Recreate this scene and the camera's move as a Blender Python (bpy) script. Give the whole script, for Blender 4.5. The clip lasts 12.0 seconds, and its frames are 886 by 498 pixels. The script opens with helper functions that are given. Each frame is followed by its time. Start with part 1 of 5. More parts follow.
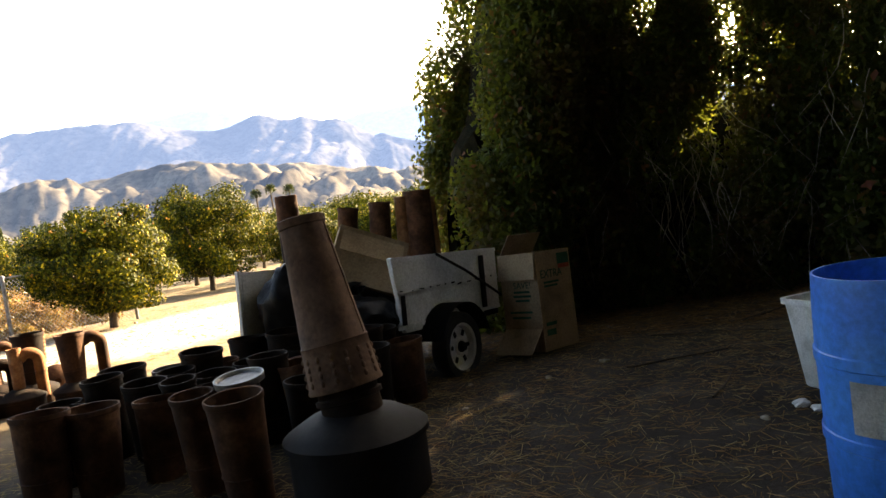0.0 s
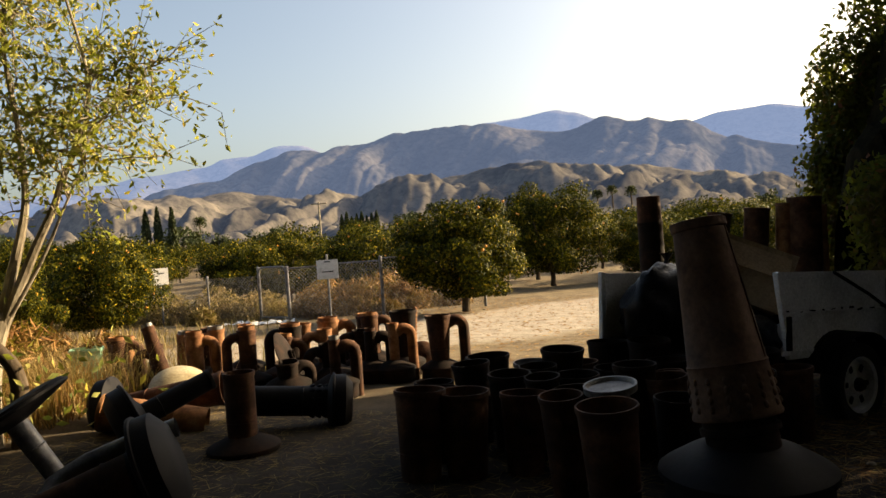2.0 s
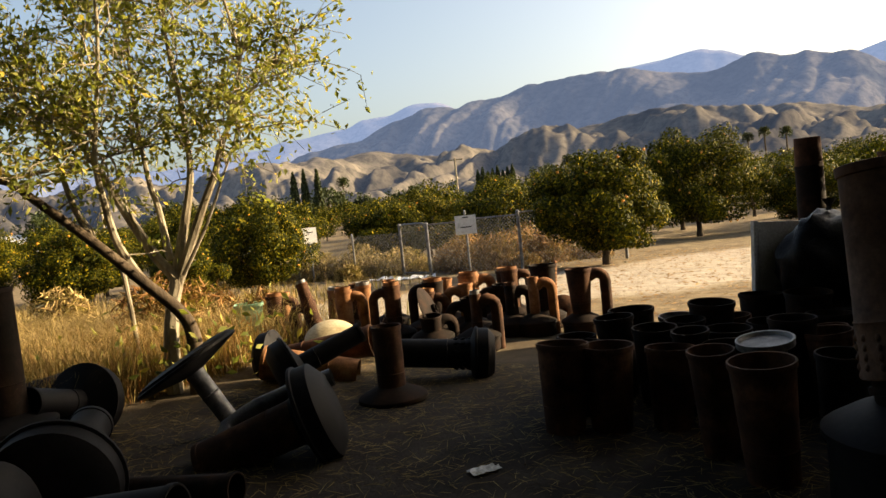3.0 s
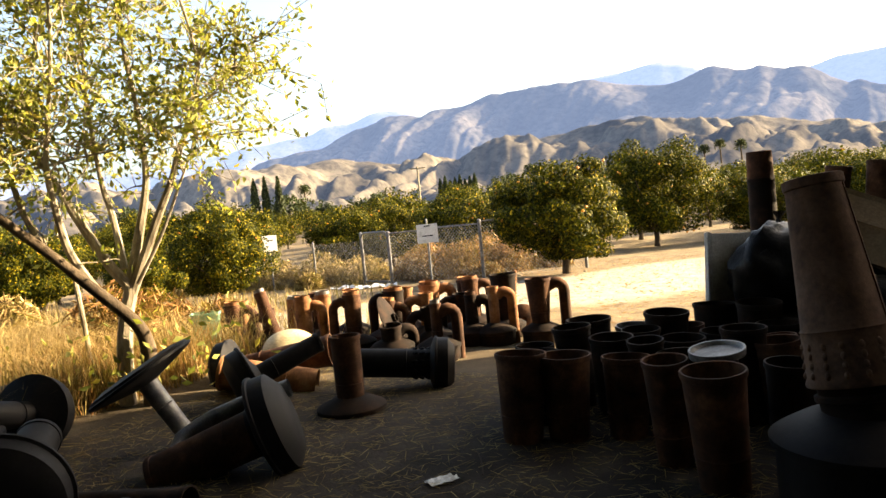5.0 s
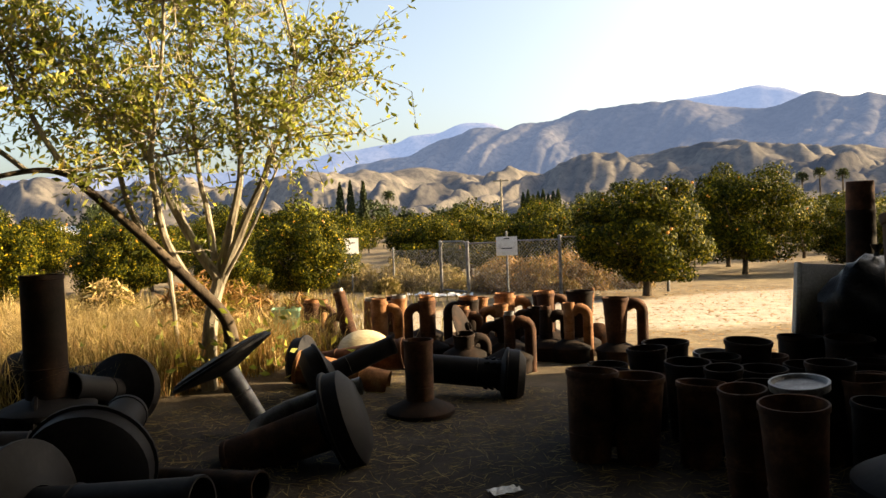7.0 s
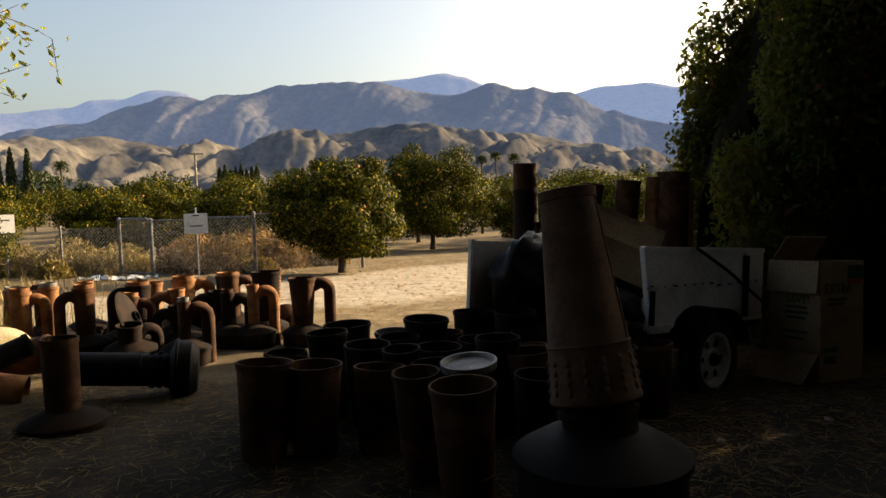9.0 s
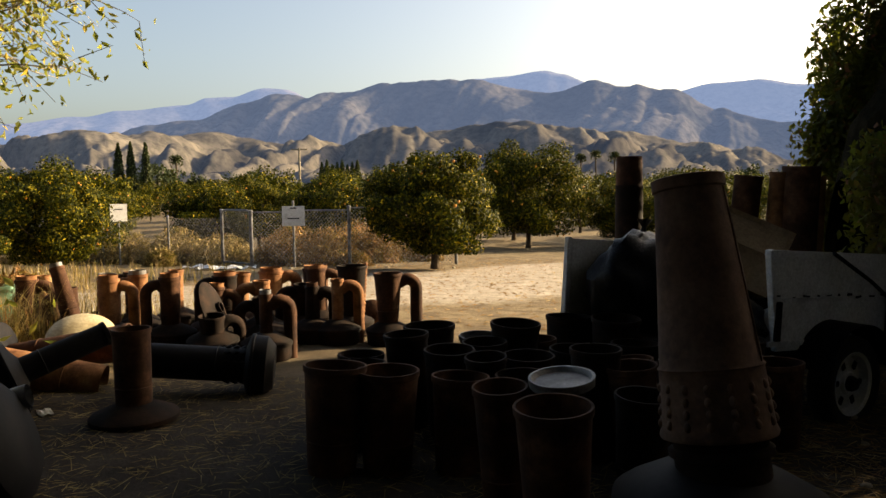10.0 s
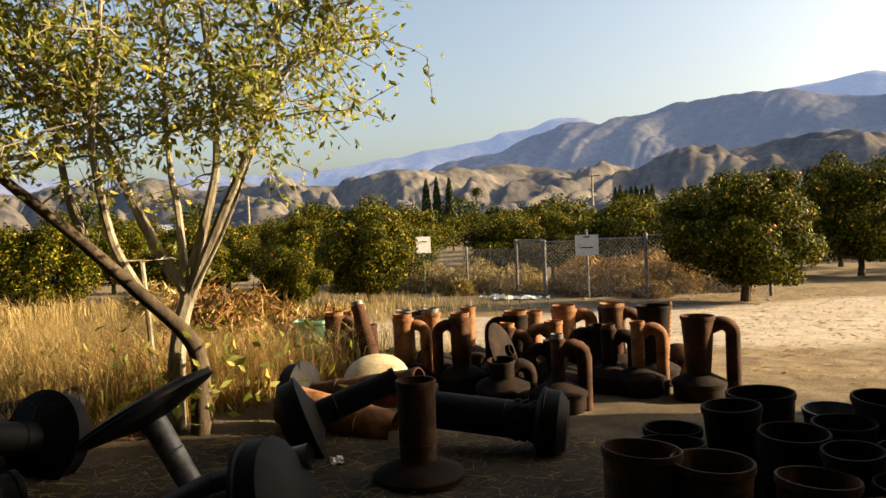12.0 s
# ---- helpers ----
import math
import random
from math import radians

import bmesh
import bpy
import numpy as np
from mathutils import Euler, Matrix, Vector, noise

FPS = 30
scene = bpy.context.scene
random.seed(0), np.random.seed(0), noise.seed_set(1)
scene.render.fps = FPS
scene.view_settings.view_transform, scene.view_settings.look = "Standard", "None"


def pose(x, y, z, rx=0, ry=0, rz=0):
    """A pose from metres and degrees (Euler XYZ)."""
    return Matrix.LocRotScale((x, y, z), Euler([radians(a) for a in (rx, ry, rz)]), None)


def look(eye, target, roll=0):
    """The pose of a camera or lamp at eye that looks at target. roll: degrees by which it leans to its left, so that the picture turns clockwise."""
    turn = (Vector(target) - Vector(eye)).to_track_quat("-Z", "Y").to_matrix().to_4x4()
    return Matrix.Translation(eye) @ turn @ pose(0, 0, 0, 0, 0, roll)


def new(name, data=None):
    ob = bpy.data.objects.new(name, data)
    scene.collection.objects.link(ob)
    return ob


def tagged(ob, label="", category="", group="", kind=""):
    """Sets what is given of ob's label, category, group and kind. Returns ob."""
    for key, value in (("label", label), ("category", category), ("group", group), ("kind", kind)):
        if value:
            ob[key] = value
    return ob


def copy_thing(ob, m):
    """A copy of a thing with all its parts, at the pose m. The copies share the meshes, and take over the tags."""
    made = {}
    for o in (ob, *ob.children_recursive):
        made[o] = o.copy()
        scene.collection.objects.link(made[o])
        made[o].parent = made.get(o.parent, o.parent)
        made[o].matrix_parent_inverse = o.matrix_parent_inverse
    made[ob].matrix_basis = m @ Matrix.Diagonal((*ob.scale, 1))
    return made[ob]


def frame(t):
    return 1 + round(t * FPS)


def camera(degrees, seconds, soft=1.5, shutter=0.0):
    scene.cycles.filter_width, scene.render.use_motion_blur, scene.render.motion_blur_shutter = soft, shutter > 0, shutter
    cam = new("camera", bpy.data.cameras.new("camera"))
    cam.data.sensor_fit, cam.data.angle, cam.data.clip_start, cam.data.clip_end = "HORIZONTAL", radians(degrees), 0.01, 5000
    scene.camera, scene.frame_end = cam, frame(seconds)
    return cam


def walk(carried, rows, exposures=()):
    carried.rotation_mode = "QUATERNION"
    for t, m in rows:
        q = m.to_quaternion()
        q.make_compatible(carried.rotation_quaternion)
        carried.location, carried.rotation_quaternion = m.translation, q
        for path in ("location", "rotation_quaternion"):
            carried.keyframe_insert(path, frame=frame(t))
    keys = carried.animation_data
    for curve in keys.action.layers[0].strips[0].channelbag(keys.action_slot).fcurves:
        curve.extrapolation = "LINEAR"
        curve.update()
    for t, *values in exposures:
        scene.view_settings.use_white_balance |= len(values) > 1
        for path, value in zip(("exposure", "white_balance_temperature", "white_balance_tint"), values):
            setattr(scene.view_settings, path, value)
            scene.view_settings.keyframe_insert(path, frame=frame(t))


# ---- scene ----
cam = camera(62.7, 12.0)
PATH = [
    (0, (-0.000, 0.001, 1.258), (-0.095, 4.990, 0.946), -7.87),
    (0.5, (-0.005, -0.062, 1.252), (-0.580, 4.897, 0.974), -7.63),
    (1, (-0.079, 0.053, 1.255), (-1.052, 4.951, 1.011), -6.46),
    (1.5, (-0.201, 0.176, 1.299), (-1.584, 4.981, 1.301), -7.82),
    (2, (-0.278, 0.196, 1.277), (-2.543, 4.653, 1.217), -4.31),
    (2.5, (-0.280, 0.177, 1.286), (-3.335, 4.131, 1.110), -5.65),
    (4.5, (-0.294, 0.207, 1.269), (-3.299, 4.173, 0.778), -6.74),
    (5, (-0.265, 0.186, 1.291), (-3.127, 4.278, 1.033), -5.71),
    (5.5, (-0.251, 0.182, 1.289), (-3.135, 4.255, 0.985), -6.57),
    (6, (-0.262, 0.156, 1.278), (-3.502, 3.949, 0.935), -5.47),
    (6.5, (-0.256, 0.136, 1.275), (-3.749, 3.704, 1.009), -2.64),
    (7, (-0.240, 0.158, 1.278), (-3.525, 3.924, 1.136), -2.22),
    (7.5, (-0.214, 0.211, 1.287), (-2.895, 4.429, 1.150), -2.51),
    (9.5, (-0.345, 0.730, 1.253), (-1.815, 5.493, 0.871), -1.37),
    (10, (-0.407, 0.949, 1.234), (-2.551, 5.451, 0.861), -0.68),
    (10.5, (-0.498, 1.167, 1.243), (-2.877, 5.553, 0.919), -1.57),
    (11, (-0.611, 1.275, 1.264), (-3.394, 5.425, 1.101), -2.98),
    (11.5, (-0.675, 1.314, 1.274), (-3.749, 5.251, 1.033), -2.55),
    (12, (-0.766, 1.426, 1.292), (-4.495, 4.754, 1.153), -2.45),
]
STOPS = [(0.0, 2.3), (0.4, 2.0), (1.0, 1.4), (1.5, 0.7), (2.0, 0.45), (2.7, 0.5), (4.3, 1.4), (5.0, 1.6), (5.5, 1.05), (6.5, 1.05), (7.0, 0.95), (7.7, 0.75), (9.3, 0.4), (10.5, 0.5), (12.0, 0.55)]
EXPO = [(t, e + 1.2, 7400, 8) for t, e in STOPS]
walk(cam, [(t, look(eye, target, roll)) for t, eye, target, roll in PATH], EXPO)

# ---- light: low sun ahead and to the right, behind the tall hedge; clear sky ----
SUN_AZ, SUN_EL = radians(38.5), radians(20)      # azimuth clockwise from +y
world = bpy.data.worlds.new("world")
scene.world = world
world.use_nodes = True
wt = world.node_tree
sky = wt.nodes.new("ShaderNodeTexSky")
sky.sky_type, sky.sun_disc = "NISHITA", False
sky.sun_elevation, sky.sun_rotation = SUN_EL, SUN_AZ
sky.altitude, sky.air_density, sky.dust_density = 300, 0.9, 6.0
wt.links.new(sky.outputs[0], wt.nodes["Background"].inputs[0])
wt.nodes["Background"].inputs[1].default_value = 0.09
sun = new("sun", bpy.data.lights.new("sun", "SUN"))
sun.data.energy, sun.data.angle, sun.data.color = 5.0, radians(0.55), (1.0, 0.79, 0.54)
toward_sun = Vector((math.sin(SUN_AZ) * math.cos(SUN_EL), math.cos(SUN_AZ) * math.cos(SUN_EL), math.sin(SUN_EL)))
sun.matrix_world = look(toward_sun * 60, (0, 0, 0))

# ---- materials ----
def material(name, build, rough=0.9, metal=0.0, spec=0.3):
    m = bpy.data.materials.new(name)
    m.use_nodes = True
    t = m.node_tree
    b = t.nodes["Principled BSDF"]
    b.inputs["Roughness"].default_value, b.inputs["Metallic"].default_value = rough, metal
    b.inputs["Specular IOR Level"].default_value = spec
    build(t, b)
    return m


def noise_node(t, scale, detail=5.0, rough=0.6, stretch=None, kind="Object"):
    co = t.nodes.new("ShaderNodeTexCoord")
    n = t.nodes.new("ShaderNodeTexNoise")
    n.inputs["Scale"].default_value, n.inputs["Detail"].default_value, n.inputs["Roughness"].default_value = scale, detail, rough
    out = co.outputs[kind]
    if stretch:
        mp = t.nodes.new("ShaderNodeMapping")
        mp.inputs["Scale"].default_value = stretch
        t.links.new(out, mp.inputs[0])
        out = mp.outputs[0]
    t.links.new(out, n.inputs["Vector"])
    return n.outputs["Fac"]


def ramp(t, fac, stops):
    r = t.nodes.new("ShaderNodeValToRGB")
    while len(r.color_ramp.elements) < len(stops):
        r.color_ramp.elements.new(0.5)
    for e, (p, c) in zip(r.color_ramp.elements, stops):
        e.position, e.color = p, (*c, 1)
    t.links.new(fac, r.inputs[0])
    return r.outputs[0]


def mixc(t, fac, a, b, mode="MIX"):
    n = t.nodes.new("ShaderNodeMix")
    n.data_type, n.blend_type = "RGBA", mode
    for sock, v in ((n.inputs[0], fac), (n.inputs[6], a), (n.inputs[7], b)):
        if isinstance(v, (int, float)):
            sock.default_value = v
        elif isinstance(v, tuple):
            sock.default_value = (*v, 1)
        else:
            t.links.new(v, sock)
    return n.outputs[2]


def bump(t, b, fac, strength, dist=0.02):
    n = t.nodes.new("ShaderNodeBump")
    n.inputs["Strength"].default_value, n.inputs["Distance"].default_value = strength, dist
    t.links.new(fac, n.inputs["Height"])
    t.links.new(n.outputs[0], b.inputs["Normal"])


def two_scale(name, dark, mid, light, scale, rough=0.9, metal=0.0, spec=0.3, relief=0.3, dist=0.01, fine=9.0, stretch=None):
    """Base colours in patches at one scale, broken by grain at a finer one, with relief."""
    def build(t, b):
        a = noise_node(t, scale, 4, 0.6, stretch)
        g = noise_node(t, scale * fine, 6, 0.7, stretch)
        col = ramp(t, a, ((0.3, dark), (0.5, mid), (0.72, light)))
        col = mixc(t, 0.75, col, ramp(t, g, ((0.3, (0.45, 0.45, 0.45)), (0.65, (1, 1, 1)))), "MULTIPLY")
        t.links.new(col, b.inputs["Base Color"])
        bump(t, b, g, relief, dist)
    return material(name, build, rough, metal, spec)


def leafy(name, dark, mid, light, yellow=None, thin=0.2, blush=None, spec=0.14):
    """Leaves: every leaf its own tone; thin enough to let some light through."""
    def build(t, b):
        g = t.nodes.new("ShaderNodeNewGeometry")
        stops = [(0.0, dark), (0.5, mid), (0.9, light)] + ([(0.985, yellow)] if yellow else [])
        col = ramp(t, g.outputs["Random Per Island"], stops)
        col = mixc(t, 0.5, col, ramp(t, noise_node(t, 1.3), ((0.3, (0.5, 0.5, 0.5)), (0.7, (1, 1, 1)))), "MULTIPLY")
        if blush:
            col = mixc(t, ramp(t, noise_node(t, 0.9, 3), ((0.5, (0, 0, 0)), (0.66, (1, 1, 1)))), col, mixc(t, 0.65, col, blush))
        t.links.new(col, b.inputs["Base Color"])
        tr = t.nodes.new("ShaderNodeBsdfTranslucent")
        t.links.new(mixc(t, 0.5, col, (0.30, 0.34, 0.03)), tr.inputs[0])
        mx = t.nodes.new("ShaderNodeMixShader")
        mx.inputs[0].default_value = thin
        t.links.new(b.outputs[0], mx.inputs[1]), t.links.new(tr.outputs[0], mx.inputs[2])
        t.links.new(mx.outputs[0], t.nodes["Material Output"].inputs[0])
    return material(name, build, 0.6, 0.0, spec)


def ground_material():
    """Dry soil with litter, darkened to deepen the shade of the yard; a paler trodden dirt road; dry grass tints."""
    def build(t, b):
        at = t.nodes.new("ShaderNodeAttribute")
        at.attribute_name = "road"
        at2 = t.nodes.new("ShaderNodeAttribute")
        at2.attribute_name = "dry"
        big, mid, fine = noise_node(t, 0.35, 5), noise_node(t, 3.0, 6), noise_node(t, 40.0, 6, 0.7)
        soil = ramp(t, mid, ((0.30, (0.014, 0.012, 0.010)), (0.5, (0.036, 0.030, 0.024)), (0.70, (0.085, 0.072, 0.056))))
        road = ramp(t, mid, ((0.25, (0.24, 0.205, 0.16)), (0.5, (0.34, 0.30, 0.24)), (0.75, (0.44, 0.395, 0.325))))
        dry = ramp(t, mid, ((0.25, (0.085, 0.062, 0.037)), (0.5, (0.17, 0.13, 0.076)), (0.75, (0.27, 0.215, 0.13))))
        ad = t.nodes.new("ShaderNodeMath")
        ad.operation = "MULTIPLY_ADD"
        t.links.new(big, ad.inputs[0])
        ad.inputs[1].default_value = 0.9
        t.links.new(at.outputs["Fac"], ad.inputs[2])
        fac = ramp(t, ad.outputs[0], ((0.75, (0, 0, 0)), (1.05, (1, 1, 1))))
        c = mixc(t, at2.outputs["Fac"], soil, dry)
        c = mixc(t, fac, c, road)
        c = mixc(t, 0.8, c, ramp(t, fine, ((0.32, (0.4, 0.38, 0.35)), (0.6, (1, 1, 1)))), "MULTIPLY")
        t.links.new(c, b.inputs["Base Color"])
        bump(t, b, fine, 0.6, 0.02)
    return material("ground", build, 0.95, 0.0, 0.15)


def hill_material(name, dark, mid, light, scale, haze=0.0):
    def build(t, b):
        a, g = noise_node(t, scale, 8, 0.65), noise_node(t, scale * 12, 6, 0.7)
        col = ramp(t, a, ((0.35, dark), (0.5, mid), (0.66, light)))
        col = mixc(t, 0.8, col, ramp(t, g, ((0.38, (0.35, 0.37, 0.35)), (0.56, (1, 1, 1)))), "MULTIPLY")
        t.links.new(col, b.inputs["Base Color"])
        # haze: a bluish glow stands in for light scattered by the air
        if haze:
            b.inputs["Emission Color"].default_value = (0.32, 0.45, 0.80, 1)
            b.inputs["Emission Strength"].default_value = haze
    return material(name, build, 1.0, 0.0, 0.0)


M_GROUND = ground_material()
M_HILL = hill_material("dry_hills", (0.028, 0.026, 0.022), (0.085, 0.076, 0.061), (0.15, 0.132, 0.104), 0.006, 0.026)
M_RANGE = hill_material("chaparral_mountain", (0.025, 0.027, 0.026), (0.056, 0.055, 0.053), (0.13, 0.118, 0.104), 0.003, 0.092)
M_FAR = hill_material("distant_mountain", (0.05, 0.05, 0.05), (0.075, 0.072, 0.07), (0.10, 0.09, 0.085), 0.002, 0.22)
M_RUST = two_scale("rusted_steel", (0.02, 0.011, 0.008), (0.065, 0.030, 0.017), (0.17, 0.085, 0.045), 5, 0.85, 0.0, 0.15, 0.35, 0.004)
M_RUST_BROWN = two_scale("brown_rusted_steel", (0.045, 0.026, 0.018), (0.125, 0.072, 0.048), (0.20, 0.125, 0.085), 5, 0.8, 0.0, 0.2, 0.35, 0.004)
# Dark rust, its tones lowered further to deepen the shade on the heaters.
M_RUST_DARK = two_scale("shade_darkened_rust", (0.006, 0.005, 0.004), (0.014, 0.009, 0.007), (0.04, 0.021, 0.013), 6, 0.85, 0.0, 0.12, 0.35, 0.004)
M_RUST_ORANGE = two_scale("orange_rust", (0.09, 0.038, 0.016), (0.27, 0.125, 0.055), (0.42, 0.24, 0.12), 7, 0.85, 0.0, 0.2, 0.35, 0.004)
# Sooty black, halved in tone so that shaded metal stays near black.
M_SOOT = two_scale("shade_darkened_sooty_steel", (0.004, 0.004, 0.005), (0.007, 0.007, 0.009), (0.016, 0.014, 0.014), 5, 0.65, 0.0, 0.12, 0.2, 0.003)
M_GALV = two_scale("worn_galvanised_steel", (0.08, 0.08, 0.085), (0.18, 0.18, 0.185), (0.30, 0.30, 0.30), 9, 0.55, 0.45, 0.4, 0.15, 0.002)
M_WHITE = two_scale("weathered_white_paint", (0.58, 0.58, 0.58), (0.78, 0.79, 0.80), (0.82, 0.82, 0.82), 4, 0.5, 0.0, 0.4, 0.1, 0.002, 14)
M_RIM = two_scale("white_wheel_paint", (0.55, 0.54, 0.50), (0.74, 0.73, 0.70), (0.80, 0.80, 0.78), 12, 0.45, 0, 0.4, 0.05, 0.001)
M_TYRE = two_scale("black_rubber", (0.012, 0.012, 0.012), (0.022, 0.022, 0.022), (0.04, 0.038, 0.035), 12, 0.8, 0, 0.3, 0.3, 0.002)
M_BLUE = two_scale("blue_plastic", (0.02, 0.15, 0.62), (0.03, 0.21, 0.76), (0.06, 0.28, 0.80), 3, 0.42, 0, 0.45, 0.08, 0.001)
M_CARD = two_scale("brown_cardboard", (0.24, 0.16, 0.09), (0.38, 0.265, 0.155), (0.46, 0.33, 0.20), 3, 0.9, 0, 0.2, 0.1, 0.001, 20)
M_BARK = two_scale("pale_bark", (0.12, 0.10, 0.07), (0.30, 0.26, 0.19), (0.48, 0.43, 0.33), 8, 0.9, 0, 0.2, 0.6, 0.01, 6, (1, 1, 0.3))
M_BARK_DARK = two_scale("dark_bark", (0.03, 0.022, 0.016), (0.08, 0.06, 0.04), (0.15, 0.115, 0.08), 8, 0.95, 0, 0.2, 0.7, 0.01, 6, (1, 1, 0.3))
M_ORANGE_LEAF = leafy("citrus_leaves", (0.004, 0.008, 0.001), (0.024, 0.031, 0.002), (0.125, 0.112, 0.006), (0.30, 0.22, 0.014), 0.06, None, 0.05)
M_TREE_LEAF = leafy("grey_green_leaves", (0.06, 0.08, 0.018), (0.22, 0.24, 0.055), (0.46, 0.43, 0.13), (0.62, 0.44, 0.06), 0.42)
M_HEDGE_LEAF = leafy("creeper_leaves", (0.012, 0.018, 0.005), (0.034, 0.050, 0.012), (0.10, 0.125, 0.03), (0.16, 0.045, 0.025), 0.36, (0.10, 0.035, 0.025))
# Near black, so that the hedge core stands for the shade inside.
M_HEDGE_CORE = two_scale("hedge_inner_dark", (0.006, 0.007, 0.004), (0.014, 0.014, 0.008), (0.028, 0.024, 0.014), 9, 1.0, 0, 0.05, 0.8, 0.03, 5)
M_DARK_LEAF = leafy("cypress_foliage", (0.012, 0.02, 0.008), (0.025, 0.038, 0.014), (0.045, 0.06, 0.02), None, 0.06)
M_FRUIT = two_scale("orange_peel", (0.55, 0.20, 0.015), (0.72, 0.28, 0.02), (0.78, 0.36, 0.03), 20, 0.5, 0, 0.4, 0.2, 0.002)
M_STRAW = leafy("dry_grass", (0.10, 0.06, 0.022), (0.31, 0.21, 0.085), (0.52, 0.39, 0.16), (0.60, 0.48, 0.24))
M_WEED = leafy("rust_brown_weeds", (0.10, 0.045, 0.015), (0.22, 0.10, 0.035), (0.36, 0.19, 0.07), (0.50, 0.33, 0.14))

# ---- helpers for meshes ----
def part(name, bm, mat, parent=None, label="", smooth=True):
    me = bpy.data.meshes.new(name)
    bm.to_mesh(me)
    bm.free()
    me.materials.append(mat)
    if smooth:
        me.polygons.foreach_set("use_smooth", [True] * len(me.polygons))
        me.set_sharp_from_angle(angle=radians(38))
    ob = new(name, me)
    ob.parent = parent
    return tagged(ob, label)


def raw(name, verts, faces, mat, parent=None, label="", smooth=False):
    me = bpy.data.meshes.new(name)
    me.from_pydata([tuple(v) for v in verts], [], faces)
    me.materials.append(mat)
    if smooth:
        me.polygons.foreach_set("use_smooth", [True] * len(me.polygons))
    ob = new(name, me)
    ob.parent = parent
    return tagged(ob, label)


def thing(name, m, label, category, group=""):
    ob = new(name)
    ob.empty_display_size = 0.1
    ob.matrix_world = m
    return tagged(ob, label, category, group)


def lathe(bm, profile, seg=28, m=Matrix(), wobble=0.0):
    """Turns (radius, height) pairs about z; open at the ends unless the radius is 0."""
    rings = []
    for k, (r, z) in enumerate(profile):
        if r < 1e-5:
            rings.append([bm.verts.new(m @ Vector((0, 0, z)))])
        else:
            rings.append([bm.verts.new(m @ Vector((
                r * (1 + wobble * math.sin(3 * a + k)) * math.cos(a), r * (1 + wobble * math.sin(2 * a + 1)) * math.sin(a), z)))
                for a in (2 * math.pi * i / seg for i in range(seg))])
    for a, b in zip(rings, rings[1:]):
        for i in range(seg):
            j = (i + 1) % seg
            if len(a) == 1 and len(b) > 1:
                bm.faces.new((a[0], b[j], b[i]))
            elif len(b) == 1 and len(a) > 1:
                bm.faces.new((a[i], a[j], b[0]))
            elif len(a) > 1:
                bm.faces.new((a[i], a[j], b[j], b[i]))
    return bm


def tube(bm, pts, radii, seg=10, cap=True):
    """A round tube along points, with one radius for each."""
    pts = [Vector(p) for p in pts]
    rings, side = [], None
    for i, p in enumerate(pts):
        d = (pts[min(i + 1, len(pts) - 1)] - pts[max(i - 1, 0)]).normalized()
        if side is None:
            side = d.orthogonal().normalized()
        side = (side - d * side.dot(d)).normalized()
        up = d.cross(side)
        rings.append([bm.verts.new(p + (side * math.cos(a) + up * math.sin(a)) * radii[i]) for a in (2 * math.pi * k / seg for k in range(seg))])
    for a, b in zip(rings, rings[1:]):
        for i in range(seg):
            j = (i + 1) % seg
            bm.faces.new((a[i], a[j], b[j], b[i]))
    if cap:
        bm.faces.new(rings[0][::-1])
        bm.faces.new(rings[-1])
    return bm


def box(bm, size, m=Matrix(), bevel=0.0):
    made = bmesh.ops.create_cube(bm, size=1.0, matrix=m @ Matrix.Diagonal((*size, 1)))
    if bevel:
        vs = set(made["verts"])
        bmesh.ops.bevel(bm, geom=[e for e in bm.edges if e.verts[0] in vs and e.verts[1] in vs], offset=bevel, segments=2, affect="EDGES")
    return bm


def height(x, y):
    """The ground: level in the yard, it falls gently away past it, levels off at the orchard, and rises slowly far out."""
    away = 0.8 * math.log1p(math.exp(min(60.0, (y - 5.0) / 0.8)))
    bank = 0.045 * max(0.0, min(4.0, -x - 2.0)) * math.exp(-((y - 1.0) / 4.0) ** 2)
    h = math.tanh(-0.02 - 0.055 * away - 0.02 * max(0.0, -x - 6.0) + bank)
    r = math.hypot(x, y)
    h += 0.010 * max(0.0, r - 45) + 0.00002 * max(0.0, r - 150) ** 2 * (r < 1500)
    near = math.exp(-r / 25)
    return h + 0.035 * near * noise.noise(Vector((x * 0.6, y * 0.6, 0))) + 0.012 * near * noise.noise(Vector((x * 3, y * 3, 4)))


# ---- the ground: one sheet out to the hills ----
def grid_line(lo, hi, c):
    """Spacing that widens away from c."""
    out, s, x = [c], 0.16, c
    while x < hi:
        x += s
        s *= 1.03 if abs(x - c) < 14 else 1.10
        out.append(x)
    s, x = 0.16, c
    while x > lo:
        x -= s
        s *= 1.03 if abs(x - c) < 14 else 1.10
        out.insert(0, x)
    return out


ROAD = [(-34, -16, 2.0), (-16, -3, 1.8), (-11.6, 3.8, 1.7), (-9.2, 8.4, 2.3), (-7.0, 12.6, 3.3), (-3.5, 17.5, 4.2), (6, 28, 4.5), (40, 50, 4)]


def road_mask(x, y):
    """1 on the dirt road, which passes behind the heaters along (x, y, half-width)."""
    best = 0.0
    for (ax, ay, aw), (bx, by, bw) in zip(ROAD, ROAD[1:]):
        dx, dy = bx - ax, by - ay
        f = max(0.0, min(1.0, ((x - ax) * dx + (y - ay) * dy) / (dx * dx + dy * dy)))
        best = max(best, 1.35 - math.hypot(x - ax - f * dx, y - ay - f * dy) / (aw + (bw - aw) * f))
    return max(0.0, min(1.0, best))


